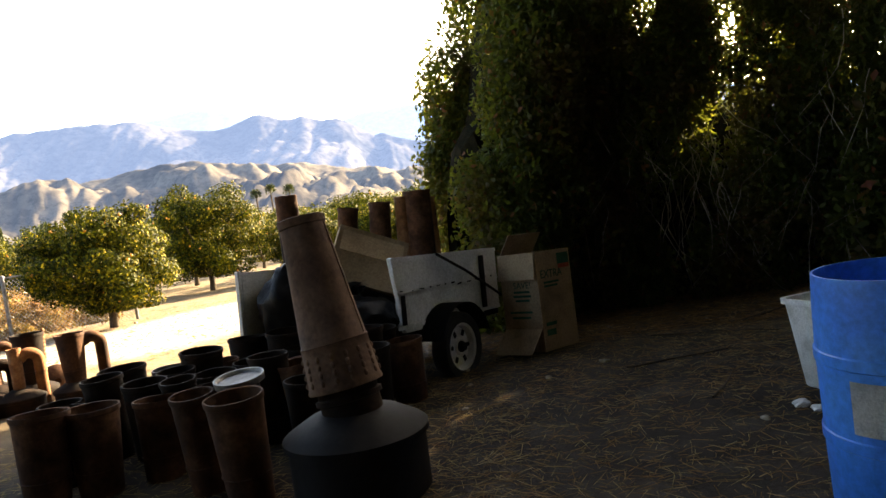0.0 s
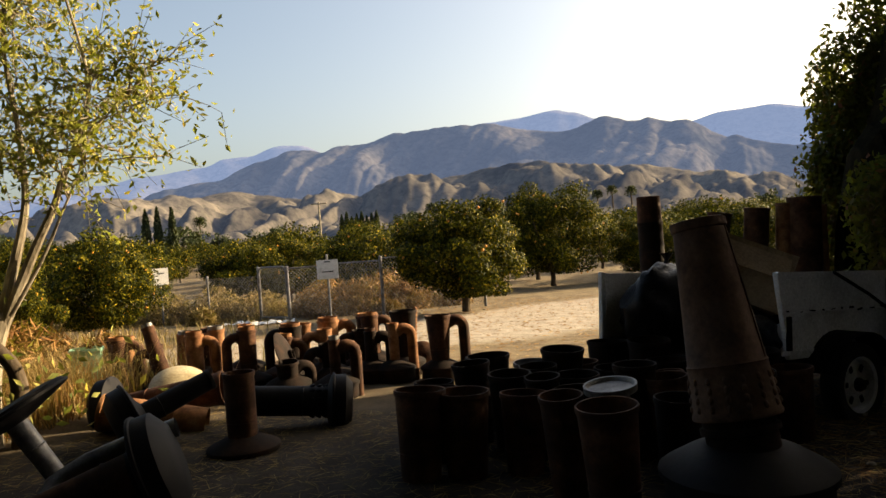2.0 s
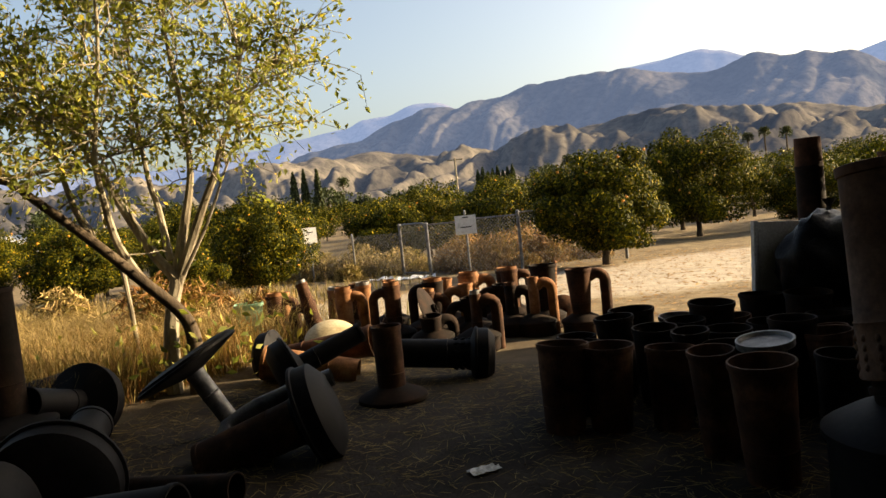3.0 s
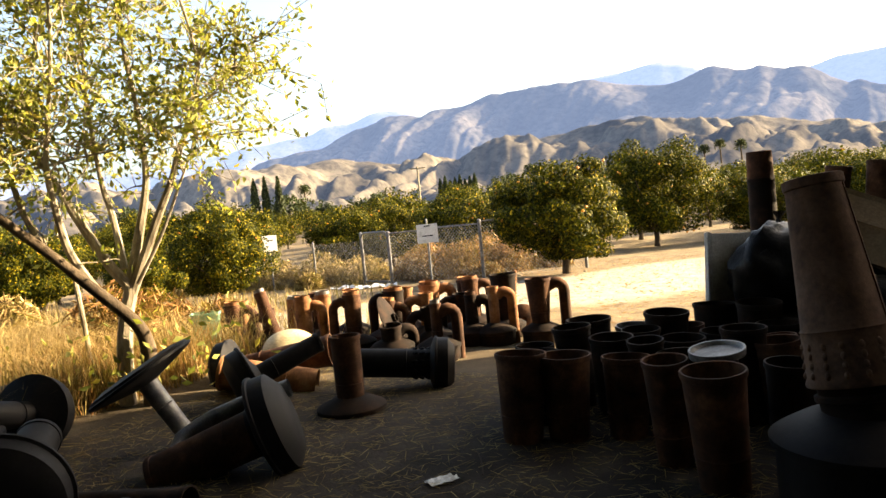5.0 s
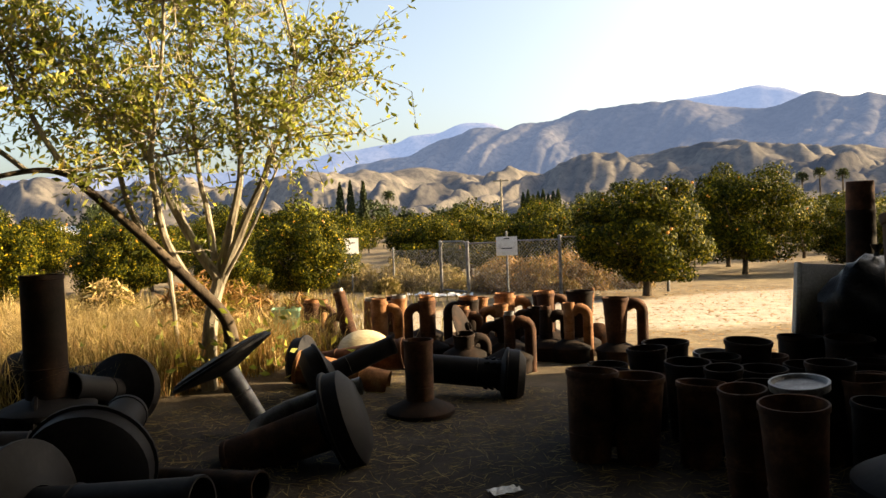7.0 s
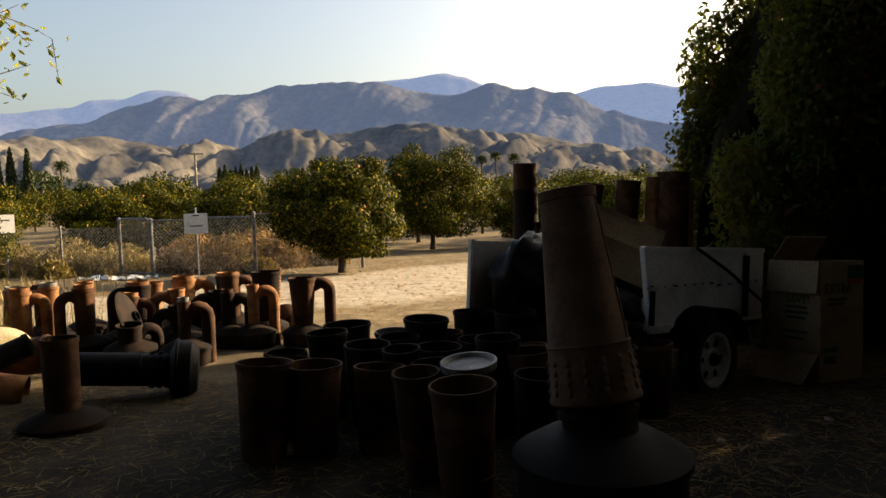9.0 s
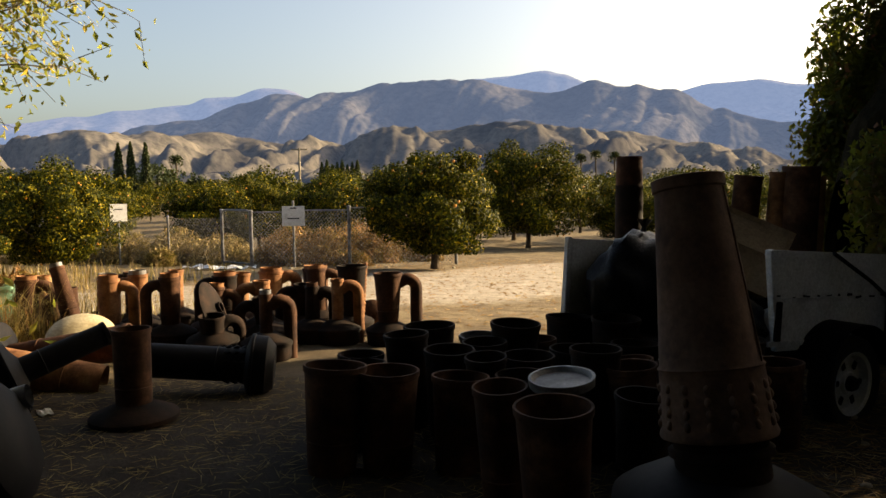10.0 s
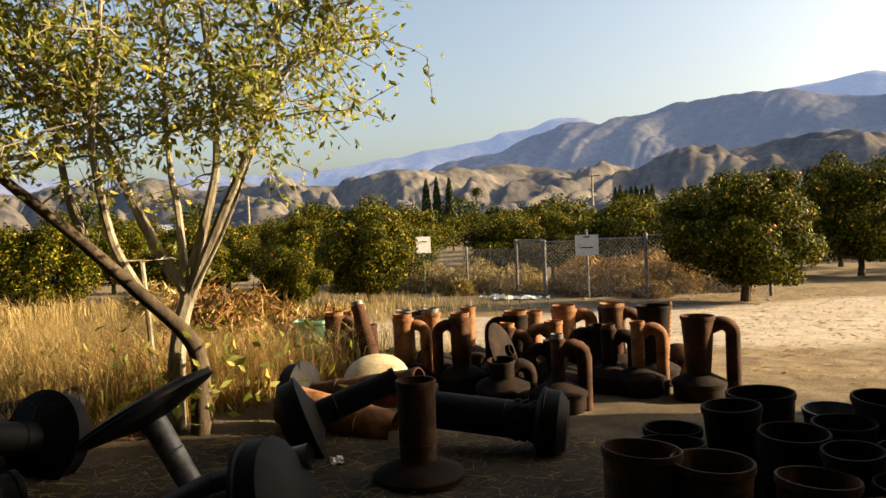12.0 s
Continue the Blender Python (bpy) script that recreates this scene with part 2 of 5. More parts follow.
xs, ys = grid_line(-1900, 1900, -3), grid_line(-260, 2600, 5)
verts = [(x, y, height(x, y)) for y in ys for x in xs]
n = len(xs)
faces = [(j * n + i, j * n + i + 1, (j + 1) * n + i + 1, (j + 1) * n + i) for j in range(len(ys) - 1) for i in range(n - 1)]
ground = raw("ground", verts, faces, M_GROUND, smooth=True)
at = ground.data.attributes.new("road", "FLOAT", "POINT")
at.data.foreach_set("value", [road_mask(v[0], v[1]) for v in verts])
# The yard keeps the shade-darkened soil; paler dry ground fades in past 5 m.
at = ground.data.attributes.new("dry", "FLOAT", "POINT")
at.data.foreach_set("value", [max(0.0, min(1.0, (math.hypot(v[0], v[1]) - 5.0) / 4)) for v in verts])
tagged(ground, "dry soil darkened for the shade of the yard, with straw litter and a pale dirt road", "ground", kind="structure")


# ---- hills and mountains ----
def crest(profile, a):
    for (a0, e0), (a1, e1) in zip(profile, profile[1:]):
        if a0 <= a <= a1:
            f = (a - a0) / (a1 - a0)
            return e0 + (e1 - e0) * f * f * (3 - 2 * f)
    return profile[0][1] if a < profile[0][0] else profile[-1][1]


def ridged(p, octaves):
    s, w = 0.0, 1.0
    for _ in range(octaves):
        s += w * (1 - 2 * abs(noise.noise(p)))
        p, w = p * 2.07 + Vector((3.1, 1.7, 0)), w * 0.5
    return s


def range_of_hills(name, profile, near, far, rough, spur, mat, label, steps=420, rows=70, seed=0):
    """A range seen from the yard: its skyline rises (degrees) along the azimuths, its slopes cut by gullies that run downhill."""
    a0, a1 = profile[0][0], profile[-1][0]
    verts, faces = [], []
    for j in range(rows + 1):
        f = j / rows
        for i in range(steps + 1):
            a = a0 + (a1 - a0) * i / steps
            r = near + (far - near) * min(f / 0.85, 1.15)
            top = math.tan(radians(crest(profile, a))) * far
            rise = min(f / 0.85, 1.0) ** 1.25 if f < 0.85 else 1.0 - (f - 0.85) * 2.2
            x, y = r * math.sin(radians(a)), r * math.cos(radians(a))
            bend = noise.noise(Vector((x / (spur * 3), y / (spur * 3), seed + 7)))
            q = Vector((radians(a) * far / spur + 1.5 * bend, (r - near) / (spur * 2.6) + 0.9 * bend, seed))
            w = Vector((x / (spur * 2.1) + 0.6 * bend, y / (spur * 2.1), seed + 3))
            cut = 1.9 - 0.9 * ridged(q, 4) - 0.9 * ridged(w, 6)
            cut = 1.1 * math.tanh(cut / 1.1)
            edge = max(0.0, math.sin(math.pi * min(1.0, f / 0.85)))
            z = top * rise + rough * (cut - 0.1) * (0.18 + edge * 0.95) * (0.4 + 0.6 * rise) + 1.2
            verts.append((x, y, z + (-60 if j == 0 else 0)))
    w = steps + 1
    for j in range(rows):
        for i in range(steps):
            faces.append((j * w + i, j * w + i + 1, (j + 1) * w + i + 1, (j + 1) * w + i))
    return tagged(raw(name, verts, faces, mat, smooth=True), label, "mountain", kind="structure")


FOOTHILLS = [(-100, 3.2), (-79, 3.5), (-74, 4.0), (-68, 3.8), (-61, 4.0), (-58, 3.7), (-55, 4.1), (-48, 4.2), (-41.5, 4.6), (-38, 4.3), (-32, 4.3),
             (-29, 5.1), (-24.4, 5.2), (-19.6, 5.6), (-15.4, 5.3), (-12.5, 4.9), (-9.3, 4.3), (-6.6, 3.6), (-2.9, 3.1), (0, 2.5), (25, 2.2)]
MAIN = [(-62, 2.5), (-52, 4.0), (-47.2, 5.2), (-43.9, 5.8), (-40.5, 6.9), (-38.4, 7.7), (-36.2, 7.6), (-31.8, 8.3), (-29.2, 8.8), (-26.1, 9.1), (-23, 8.8),
        (-20.4, 8.3), (-17, 8.05), (-13.9, 8.6), (-10.8, 8.0), (-8.1, 7.4), (-5.1, 6.3), (-2.9, 5.7), (0, 5.1), (12, 4.2), (30, 3.5)]
LEFT_FAR = [(-100, 3.6), (-75, 4.4), (-61.3, 4.9), (-55.4, 5.2), (-51.4, 5.7), (-49, 6.2), (-44.7, 6.9), (-43, 7.5), (-41.3, 7.6), (-39.2, 8.2), (-37.5, 8.1), (-34, 6.5), (-30, 5)]
PEAK_FAR = [(-28, 7.0), (-22.8, 8.85), (-20.4, 9.05), (-17.4, 9.45), (-16.2, 9.2), (-14.1, 8.5), (-10, 7.2), (-8.1, 7.5), (-5.1, 8.0), (-2.2, 8.0), (1, 7.5), (15, 6), (30, 5)]
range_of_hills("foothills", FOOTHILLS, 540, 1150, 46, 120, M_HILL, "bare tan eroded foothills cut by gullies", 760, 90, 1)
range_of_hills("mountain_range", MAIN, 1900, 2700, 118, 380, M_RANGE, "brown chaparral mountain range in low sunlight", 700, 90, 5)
range_of_hills("far_mountain", LEFT_FAR, 3000, 4100, 110, 900, M_FAR, "distant mountain range with a pale blue haze glow", 260, 40, 9)
range_of_hills("far_peak", PEAK_FAR, 3300, 4400, 110, 900, M_FAR, "distant mountain peak with a pale blue haze glow", 260, 40, 13)


# ---- leaves ----
def leaf_cloud(rng, centres, size, up=0.3, slim=0.24, facing=None):
    """One bent rhombic leaf at every centre, turned towards facing where that is given: vertices and faces."""
    n = len(centres)
    d = rng.normal(size=(n, 3))
    d[:, 2] += up
    if facing is not None:
        q = facing + 0.45 * rng.normal(size=(n, 3))
        q /= np.linalg.norm(q, axis=1)[:, None]
        d -= q * np.sum(d * q, axis=1)[:, None]
    d /= np.linalg.norm(d, axis=1)[:, None]
    s = np.cross(d, rng.normal(size=(n, 3)) if facing is None else q)
    s /= np.linalg.norm(s, axis=1)[:, None]
    nn = np.cross(d, s)
    L = size * rng.uniform(0.65, 1.25, n)[:, None]
    a, b = centres - d * L * 0.5, centres + d * L * 0.5 - nn * L * 0.12
    v = np.stack([a, centres + s * L * slim + nn * L * 0.05, b, centres - s * L * slim + nn * L * 0.05], 1).reshape(-1, 3)
    k = np.arange(n) * 4
    f = np.concatenate([np.stack([k, k + 1, k + 2], 1), np.stack([k, k + 2, k + 3], 1)])
    return v, f


def blades(rng, roots, length, lean=0.5, width=0.006):
    """Dry stalks: a thin bent strip of three triangles at every root."""
    n = len(roots)
    a = rng.uniform(0, 2 * math.pi, n)
    L = length * rng.uniform(0.45, 1.2, n)
    out = np.stack([np.cos(a), np.sin(a), np.zeros(n)], 1) * (L * lean * rng.uniform(0.1, 1.0, n))[:, None]
    side = np.stack([-np.sin(a), np.cos(a), np.zeros(n)], 1) * width
    mid = roots + out * 0.35 + np.array([0, 0, 1]) * (L * 0.62)[:, None]
    tip = roots + out + np.array([0, 0, 1]) * (L * rng.uniform(0.75, 1.0, n))[:, None]
    v = np.stack([roots - side, roots + side, mid - side * 0.7, mid + side * 0.7, tip], 1).reshape(-1, 3)
    k = np.arange(n) * 5
    f = np.concatenate([np.stack([k, k + 1, k + 3], 1), np.stack([k, k + 3, k + 2], 1), np.stack([k + 2, k + 3, k + 4], 1)])
    return v, f


def quick(name, v, f, mat, parent=None, label=""):
    """A mesh of triangles from arrays."""
    me = bpy.data.meshes.new(name)
    me.vertices.add(len(v))
    me.vertices.foreach_set("co", np.asarray(v, np.float32).ravel())
    me.loops.add(len(f) * 3)
    me.loops.foreach_set("vertex_index", np.asarray(f, np.int32).ravel())
    me.polygons.add(len(f))
    me.polygons.foreach_set("loop_start", np.arange(len(f), dtype=np.int32) * 3)
    me.polygons.foreach_set("loop_total", np.full(len(f), 3, np.int32))
    me.update()
    me.materials.append(mat)
    ob = new(name, me)
    ob.parent = parent
    return tagged(ob, label)


def on_ground(xy):
    return np.array([(x, y, height(x, y)) for x, y in xy])


# ---- orchard ----
def crown_points(rng, n, radius, height_, lift, lumps=90, facing=False, rad=(0.17, 0.30)):
    """Points on the shells of many small clumps that make up an uneven round crown."""
    c = rng.normal(size=(lumps, 3))
    c /= np.linalg.norm(c, axis=1)[:, None]
    c *= rng.uniform(0.5, 1.02, lumps)[:, None]
    rad = rng.uniform(*rad, lumps)
    k = rng.integers(0, lumps, n)
    d = rng.normal(size=(n, 3))
    d /= np.linalg.norm(d, axis=1)[:, None]
    p = c[k] + d * (rad[k] * rng.uniform(0.55, 1.08, n))[:, None]
    p[:, 2] = np.maximum(p[:, 2], -0.92 + 0.1 * rng.random(n))
    if facing:
        return p * np.array([radius, radius, height_ / 2]) * 0.88 + np.array([0, 0, lift + height_ / 2]), 0.65 * d + 0.35 * c[k]
    return p * np.array([radius, radius, height_ / 2]) * 0.88 + np.array([0, 0, lift + height_ / 2])


def citrus(seed, radius, height_, leaves, leaf, fruit, m, label):
    rng = np.random.default_rng(seed)
    t = thing("orange_tree", Matrix(), label, "tree", "orchard trees")
    bm = bmesh.new()
    tube(bm, [(0, 0, -0.1), (0.02, 0.01, 0.3), (0, 0.03, 0.7), (0.05, 0, 1.3)], [0.13, 0.10, 0.09, 0.05], 9)
    for k in range(5):
        a = k * 1.26 + seed
        tube(bm, [(0, 0, 0.55), (0.4 * math.cos(a), 0.4 * math.sin(a), 1.0), (0.75 * radius * math.cos(a), 0.75 * radius * math.sin(a), 0.6 * height_)], [0.05, 0.04, 0.015], 6)
    part("trunk", bm, M_BARK_DARK, t)
    spots, facing = crown_points(rng, leaves, radius, height_, 0.08, 58, True, (0.20, 0.36))
    v, f = leaf_cloud(rng, spots, leaf, slim=0.27, facing=facing)
    quick("crown", v, f, M_ORANGE_LEAF, t)
    if fruit:
        bm = bmesh.new()
        p = crown_points(np.random.default_rng(seed), fruit * 2, radius, height_, 0.08, 58, False, (0.20, 0.36))
        c = np.array([0, 0, 0.08 + height_ / 2])
        for q in p[:fruit]:
            if q[2] < 0.25 + 0.85 * height_:
                bmesh.ops.create_icosphere(bm, subdivisions=1, radius=0.04 if leaf < 0.12 else 0.055, matrix=Matrix.Translation(Vector(c + (q - c) * 1.04)))
        tagged(part("fruit", bm, M_FRUIT, t, "ripe oranges hanging among the leaves"), kind="stuff")
    t.matrix_world = m
    return t


def at_ground(x, y, turn=0.0, lift=0.0):
    return pose(x, y, height(x, y) + lift, 0, 0, turn)


near_label = "dense green orange tree with ripe fruit beside the dirt road"
tree_a = citrus(1, 1.8, 2.95, 34000, 0.10, 45, at_ground(-8.45, 17.35, 40), near_label)
tree_b = citrus(2, 2.3, 4.3, 38000, 0.11, 45, at_ground(-9.6, 28.0, 10), near_label)
tree_c = citrus(3, 2.05, 3.3, 28000, 0.11, 40, at_ground(-23.5, 17.5, 70), near_label)
NEAR = [(tree_a, -6.2, 30.0, 200), (tree_c, -3.0, 33.5, 20), (tree_a, -14.0, 26.5, 80), (tree_b, -19.5, 24.0, 130), (tree_c, -26.0, 21.5, 250), (tree_a, -27.5, 14.0, 300),
        (tree_b, -30.0, 10.5, 12), (tree_c, -31.5, 6.0, 160), (tree_a, -24.0, 11.8, 220), (tree_b, -24.5, 26.5, 310), (tree_a, -18.5, 20.5, 77), (tree_c, -15.0, 22.5, 140), (tree_b, -12.4, 24.2, 55)]
LOW = [(tree_c, -16.0, 12.4, 30, 0.72), (tree_a, -15.0, 9.6, 200, 0.5), (tree_c, -18.2, 5.4, 100, 0.66), (tree_a, -19.5, 9.0, 10, 0.72), (tree_b, -20.5, 13.0, 190, 0.62), (tree_a, -18.0, 0.5, 80, 0.7), (tree_c, -21, 3.0, 20, 0.75)]
for src, x, y, turn in NEAR:
    s = 0.70 if src == tree_b else 0.84
    copy_thing(src, at_ground(x, y, turn)).scale = (s * 1.1, s * 1.1, s)
for src, x, y, turn, s in LOW:
    copy_thing(src, at_ground(x, y, turn)).scale = (s, s, s)
far = [citrus(11 + k, 2.0 + 0.15 * (k % 3), 3.1 + 0.35 * (k % 4), 3800, 0.20, 8, at_ground(-12 - 5.5 * k, 33 + k, 30 * k), "dense green orange tree in an orchard row") for k in range(5)]
rng = random.Random(4)
for i in range(-19, 9):
    for j in range(0, 17):
        x = 6.0 * i + rng.uniform(-0.5, 0.5) + 1.2 * j
        y = 34.5 + 6.2 * j - 0.35 * abs(i) * (i < -5) * 2.2 + rng.uniform(-0.5, 0.5)
        r, a = math.hypot(x, y), math.degrees(math.atan2(x, y))
        if y < 8 or r > 125 or not -82 < a < 12 or any(math.hypot(x - q.location.x, y - q.location.y) < 4.0 for q in far):
            continue
        if r < 25 or road_mask(x, y) > 0.2 or (r > 70 and rng.random() < 0.25):
            continue
        s = rng.uniform(0.8, 1.12)
        c = copy_thing(far[rng.randrange(5)], at_ground(x, y, rng.uniform(0, 360)))
        c.scale = (s, s, s * rng.uniform(0.9, 1.1))


# ---- far trees, pole and houses ----
def cypress(m, h, w):
    rng = np.random.default_rng(int(h * 100) + int(w * 10))
    t = thing("cypress_tree", m, "tall narrow dark green cypress tree", "tree", "cypress trees")
    bm = bmesh.new()
    tube(bm, [(0, 0, -0.3), (0, 0, h * 0.5), (0, 0, h * 0.95)], [0.18, 0.12, 0.03], 7)
    part("trunk", bm, M_BARK_DARK, t)
    z = rng.uniform(0.04, 1, 1500)
    a = rng.uniform(0, 6.283, 1500)
    r = w * np.sin(np.pi * np.clip(z * 0.88 + 0.12, 0, 1)) ** 0.7 * rng.uniform(0.5, 1.05, 1500)
    v, f = leaf_cloud(rng, np.stack([r * np.cos(a), r * np.sin(a), z * h], 1), 0.42, 2.5, 0.2)
    quick("crown", v, f, M_DARK_LEAF, t)
    return t


for x, y, h, w in ((-65, 56.5, 7.6, 0.55), (-64.2, 57.4, 7.8, 0.5), (-63.2, 58.5, 7.7, 0.55)):
    cypress(at_ground(x, y), h, w)
for k in range(8):
    cypress(at_ground(-80.5 + 0.75 * k, 116.2 + 0.6 * k), 7.6 + 0.5 * math.sin(k * 2.1), 0.7)


def round_tree(seed, m, r, h):
    g = np.random.default_rng(seed)
    t = thing("broadleaf_tree", m, "dark green rounded tree beyond the orchard", "tree", "distant trees")
    bm = bmesh.new()
    tube(bm, [(0, 0, -0.3), (0, 0, h * 0.5), (0.2, 0, h * 0.8)], [0.3, 0.2, 0.06], 7)
    part("trunk", bm, M_BARK_DARK, t)
    v, f = leaf_cloud(g, crown_points(g, 2200, r, h * 0.9, h * 0.12), 0.5)
    quick("crown", v, f, M_DARK_LEAF, t)
    return t


rt = [round_tree(30 + k, at_ground(x, y), r, h) for k, (x, y, r, h) in enumerate(((-56, 99, 3.4, 6.4), (-36, 92, 2.6, 6.0), (-75, 71, 4, 6), (-70, 83, 4.5, 5.5)))]
for x, y, turn, s in ((-104, 45, 40, 1.1), (-112, 33, 80, 1.2), (-92, 58, 120, 1.0), (-88, 92, 200, 0.9), (-48, 118, 10, 0.8), (-18, 122, 60, 0.8), (-28, 118, 99, 0.7), (-6, 120, 30, 0.9)):
    copy_thing(rt[0 if s > 0.95 else 1], at_ground(x, y, turn)).scale = (s, s, s)


def palm(m, h, seed):
    g = np.random.default_rng(seed)
    t = thing("palm_tree", m, "tall thin palm tree beyond the orchard", "tree", "palm trees")
    bm = bmesh.new()
    tube(bm, [(0, 0, -0.3), (0.1, 0, h * 0.5), (0, 0.1, h)], [0.22, 0.17, 0.15], 7)
    part("trunk", bm, M_BARK_DARK, t)
    a, e = g.uniform(0, 6.283, 420), g.uniform(-0.8, 1.2, 420)
    q = g.uniform(0.15, 1.0, 420)
    p = np.stack([np.cos(a) * np.cos(e), np.sin(a) * np.cos(e), np.sin(e) - 0.3 * q], 1) * (q * 1.25)[:, None]
    v, f = leaf_cloud(g, p + np.array([0, 0.1, h]), 0.6, 0, 0.12)
    quick("crown", v, f, M_DARK_LEAF, t)


for k, (x, y, h) in enumerate(((-39.6, 150, 8.5), (-37, 152, 9.2), (-62, 118, 7.5), (-97, 96, 8), (-30.5, 140, 8.2))):
    palm(at_ground(x, y), h, k)


def utility_pole(m, h):
    t = thing("utility_pole", m, "tall brown wooden utility pole with a crossarm", "pole")
    bm = bmesh.new()
    tube(bm, [(0, 0, -0.5), (0, 0, h)], [0.26, 0.2], 9)
    part("pole", bm, M_BARK, t)
    bm = bmesh.new()
    box(bm, (3.2, 0.2, 0.26), pose(0, 0.16, h - 0.35), 0.01)
    part("crossarm", bm, M_BARK, t)
    for x in (-1.15, -0.45, 0.45, 1.15):
        bm = bmesh.new()
        lathe(bm, [(0, -0.02), (0.05, 0), (0.06, 0.08), (0.03, 0.14), (0, 0.16)], 8, pose(x, 0.16, h - 0.26))
        part("insulator", bm, M_GALV, t)


utility_pole(pose(-88.9, 120.6, height(-88.9, 120.6), 0, 0, 25), 10.9 - height(-88.9, 120.6))
utility_pole(pose(-120, 62, height(-120, 62), 0, 0, 60), 8.6)


def far_house(m, w, d, h):
    t = thing("house", m, "low pale house with a light roof beyond the orchard", "house", "far houses")
    bm = bmesh.new()
    box(bm, (w, d, h), pose(0, 0, h / 2), 0.03)
    part("wall", bm, M_WHITE, t)
    bm = bmesh.new()
    vs = [bm.verts.new(p) for p in ((-w * 0.55, -d * 0.6, h - 0.05), (w * 0.55, -d * 0.6, h - 0.05), (w * 0.55, d * 0.6, h - 0.05), (-w * 0.55, d * 0.6, h - 0.05), (-w * 0.55, 0, h + 1.3), (w * 0.55, 0, h + 1.3))]
    for q in ((0, 1, 5, 4), (2, 3, 4, 5), (0, 4, 3), (1, 2, 5), (0, 3, 2, 1)):
        bm.faces.new([vs[i] for i in q])
    part("roof", bm, M_WHITE, t, "pale sunlit roof", False)


far_house(at_ground(-68.5, 109, 30), 7, 5, 2.2)
far_house(at_ground(-80.5, 114, 10), 5, 4, 2.0)
far_house(at_ground(-105, 40, 70), 9, 5, 2.6)


# ---- chain-link fence with gate and signs beyond the road ----
def fence_post(parent, x, y, top, r=0.032):
    bm = bmesh.new()
    z = height(x, y)
    lathe(bm, [(r, z - 0.2), (r, top - 0.03), (r * 1.25, top - 0.03), (r * 1.2, top + 0.01), (0, top + 0.035)], 10, pose(x, y, 0))
    return part("post", bm, M_GALV, parent)


def wire_mesh(parent, a, b, top, step=0.1):
    """Crossing wires between two posts."""
    (x0, y0), (x1, y1) = a, b
    L, z0 = math.hypot(x1 - x0, y1 - y0), min(height(*a), height(*b)) + 0.04
    H = top - z0
    v, f = [], []
    def strand(s0, h0, s1, h1):
        p, q = (Vector((x0 + (x1 - x0) * s / L, y0 + (y1 - y0) * s / L, z0 + h)) for s, h in ((s0, h0), (s1, h1)))
        w = Vector((-(y1 - y0), x1 - x0, 0)).normalized() * 0.004
        k = len(v)
        u = Vector((0, 0, 0.0048))
        v.extend((p + u, p - u + w, p - u - w, q + u, q - u + w, q - u - w))
        f.extend(((k, k + 1, k + 3), (k + 1, k + 4, k + 3), (k + 1, k + 2, k + 4), (k + 2, k + 5, k + 4), (k + 2, k, k + 5), (k, k + 3, k + 5)))
    n = int((L + H) / step)
    for i in range(-int(H / step), n):
        s = i * step
        lo, hi = max(s, 0), min(s + H, L)
        if hi > lo:
            strand(lo, lo - s, hi, hi - s)
            strand(lo, H - (lo - s), hi, H - (hi - s))
    return tagged(quick("wire_mesh", np.array([tuple(p) for p in v]), np.array(f), M_GALV, parent), kind="stuff")


def rail(parent, a, b, z, r=0.02):
    bm = bmesh.new()
    tube(bm, [(a[0], a[1], z), (b[0], b[1], z)], [r, r], 8)
    return part("rail", bm, M_GALV, parent)


fence = thing("chain_link_fence", Matrix(), "grey galvanised chain-link fence along the dirt road", "fence")
POSTS = [(-8.7, 19.2, 0.98), (-10.75, 17.0, 0.96), (-12.2, 16.9, 0.90), (-13.37, 16.27, 0.86), (-14.77, 16.7, 0.88), (-16.6, 16.5, 0.70), (-18.7, 16.0, 0.72), (-21.0, 15.4, 0.70)]
for x, y, z in POSTS:
    if (x, y) != (-12.2, 16.9):
        fence_post(fence, x, y, z, 0.045 if z > 0.8 else 0.03)
for i, (p, q) in enumerate(zip(POSTS, POSTS[1:])):
    if i != 3:
        wire_mesh(fence, p[:2], q[:2], min(p[2], q[2]) - 0.05)
        if i < 3:
            rail(fence, p[:2], q[:2], min(p[2], q[2]) - 0.04)
gate = thing("metal_gate", Matrix(), "galvanised chain-link gate with a rounded tube frame", "gate")
bm = bmesh.new()
ga, gb = Vector((-13.45, 16.32, 0)), Vector((-14.72, 16.66, 0))
zt, zb = 0.88, height(-14, 16.5) + 0.1
d = (gb - ga)
pts = [ga + Vector((0, 0, zb)), ga + Vector((0, 0, zt - 0.14)), ga + d * 0.05 + Vector((0, 0, zt - 0.03)), ga + d * 0.12 + Vector((0, 0, zt)), ga + d * 0.88 + Vector((0, 0, zt)),
       ga + d * 0.95 + Vector((0, 0, zt - 0.03)), gb + Vector((0, 0, zt - 0.14)), gb + Vector((0, 0, zb)), ga + Vector((0, 0, zb))]
tube(bm, pts, [0.028] * len(pts), 8)
part("gate_frame", bm, M_GALV, gate)
wire_mesh(gate, (ga.x, ga.y), (gb.x, gb.y), zt - 0.02)


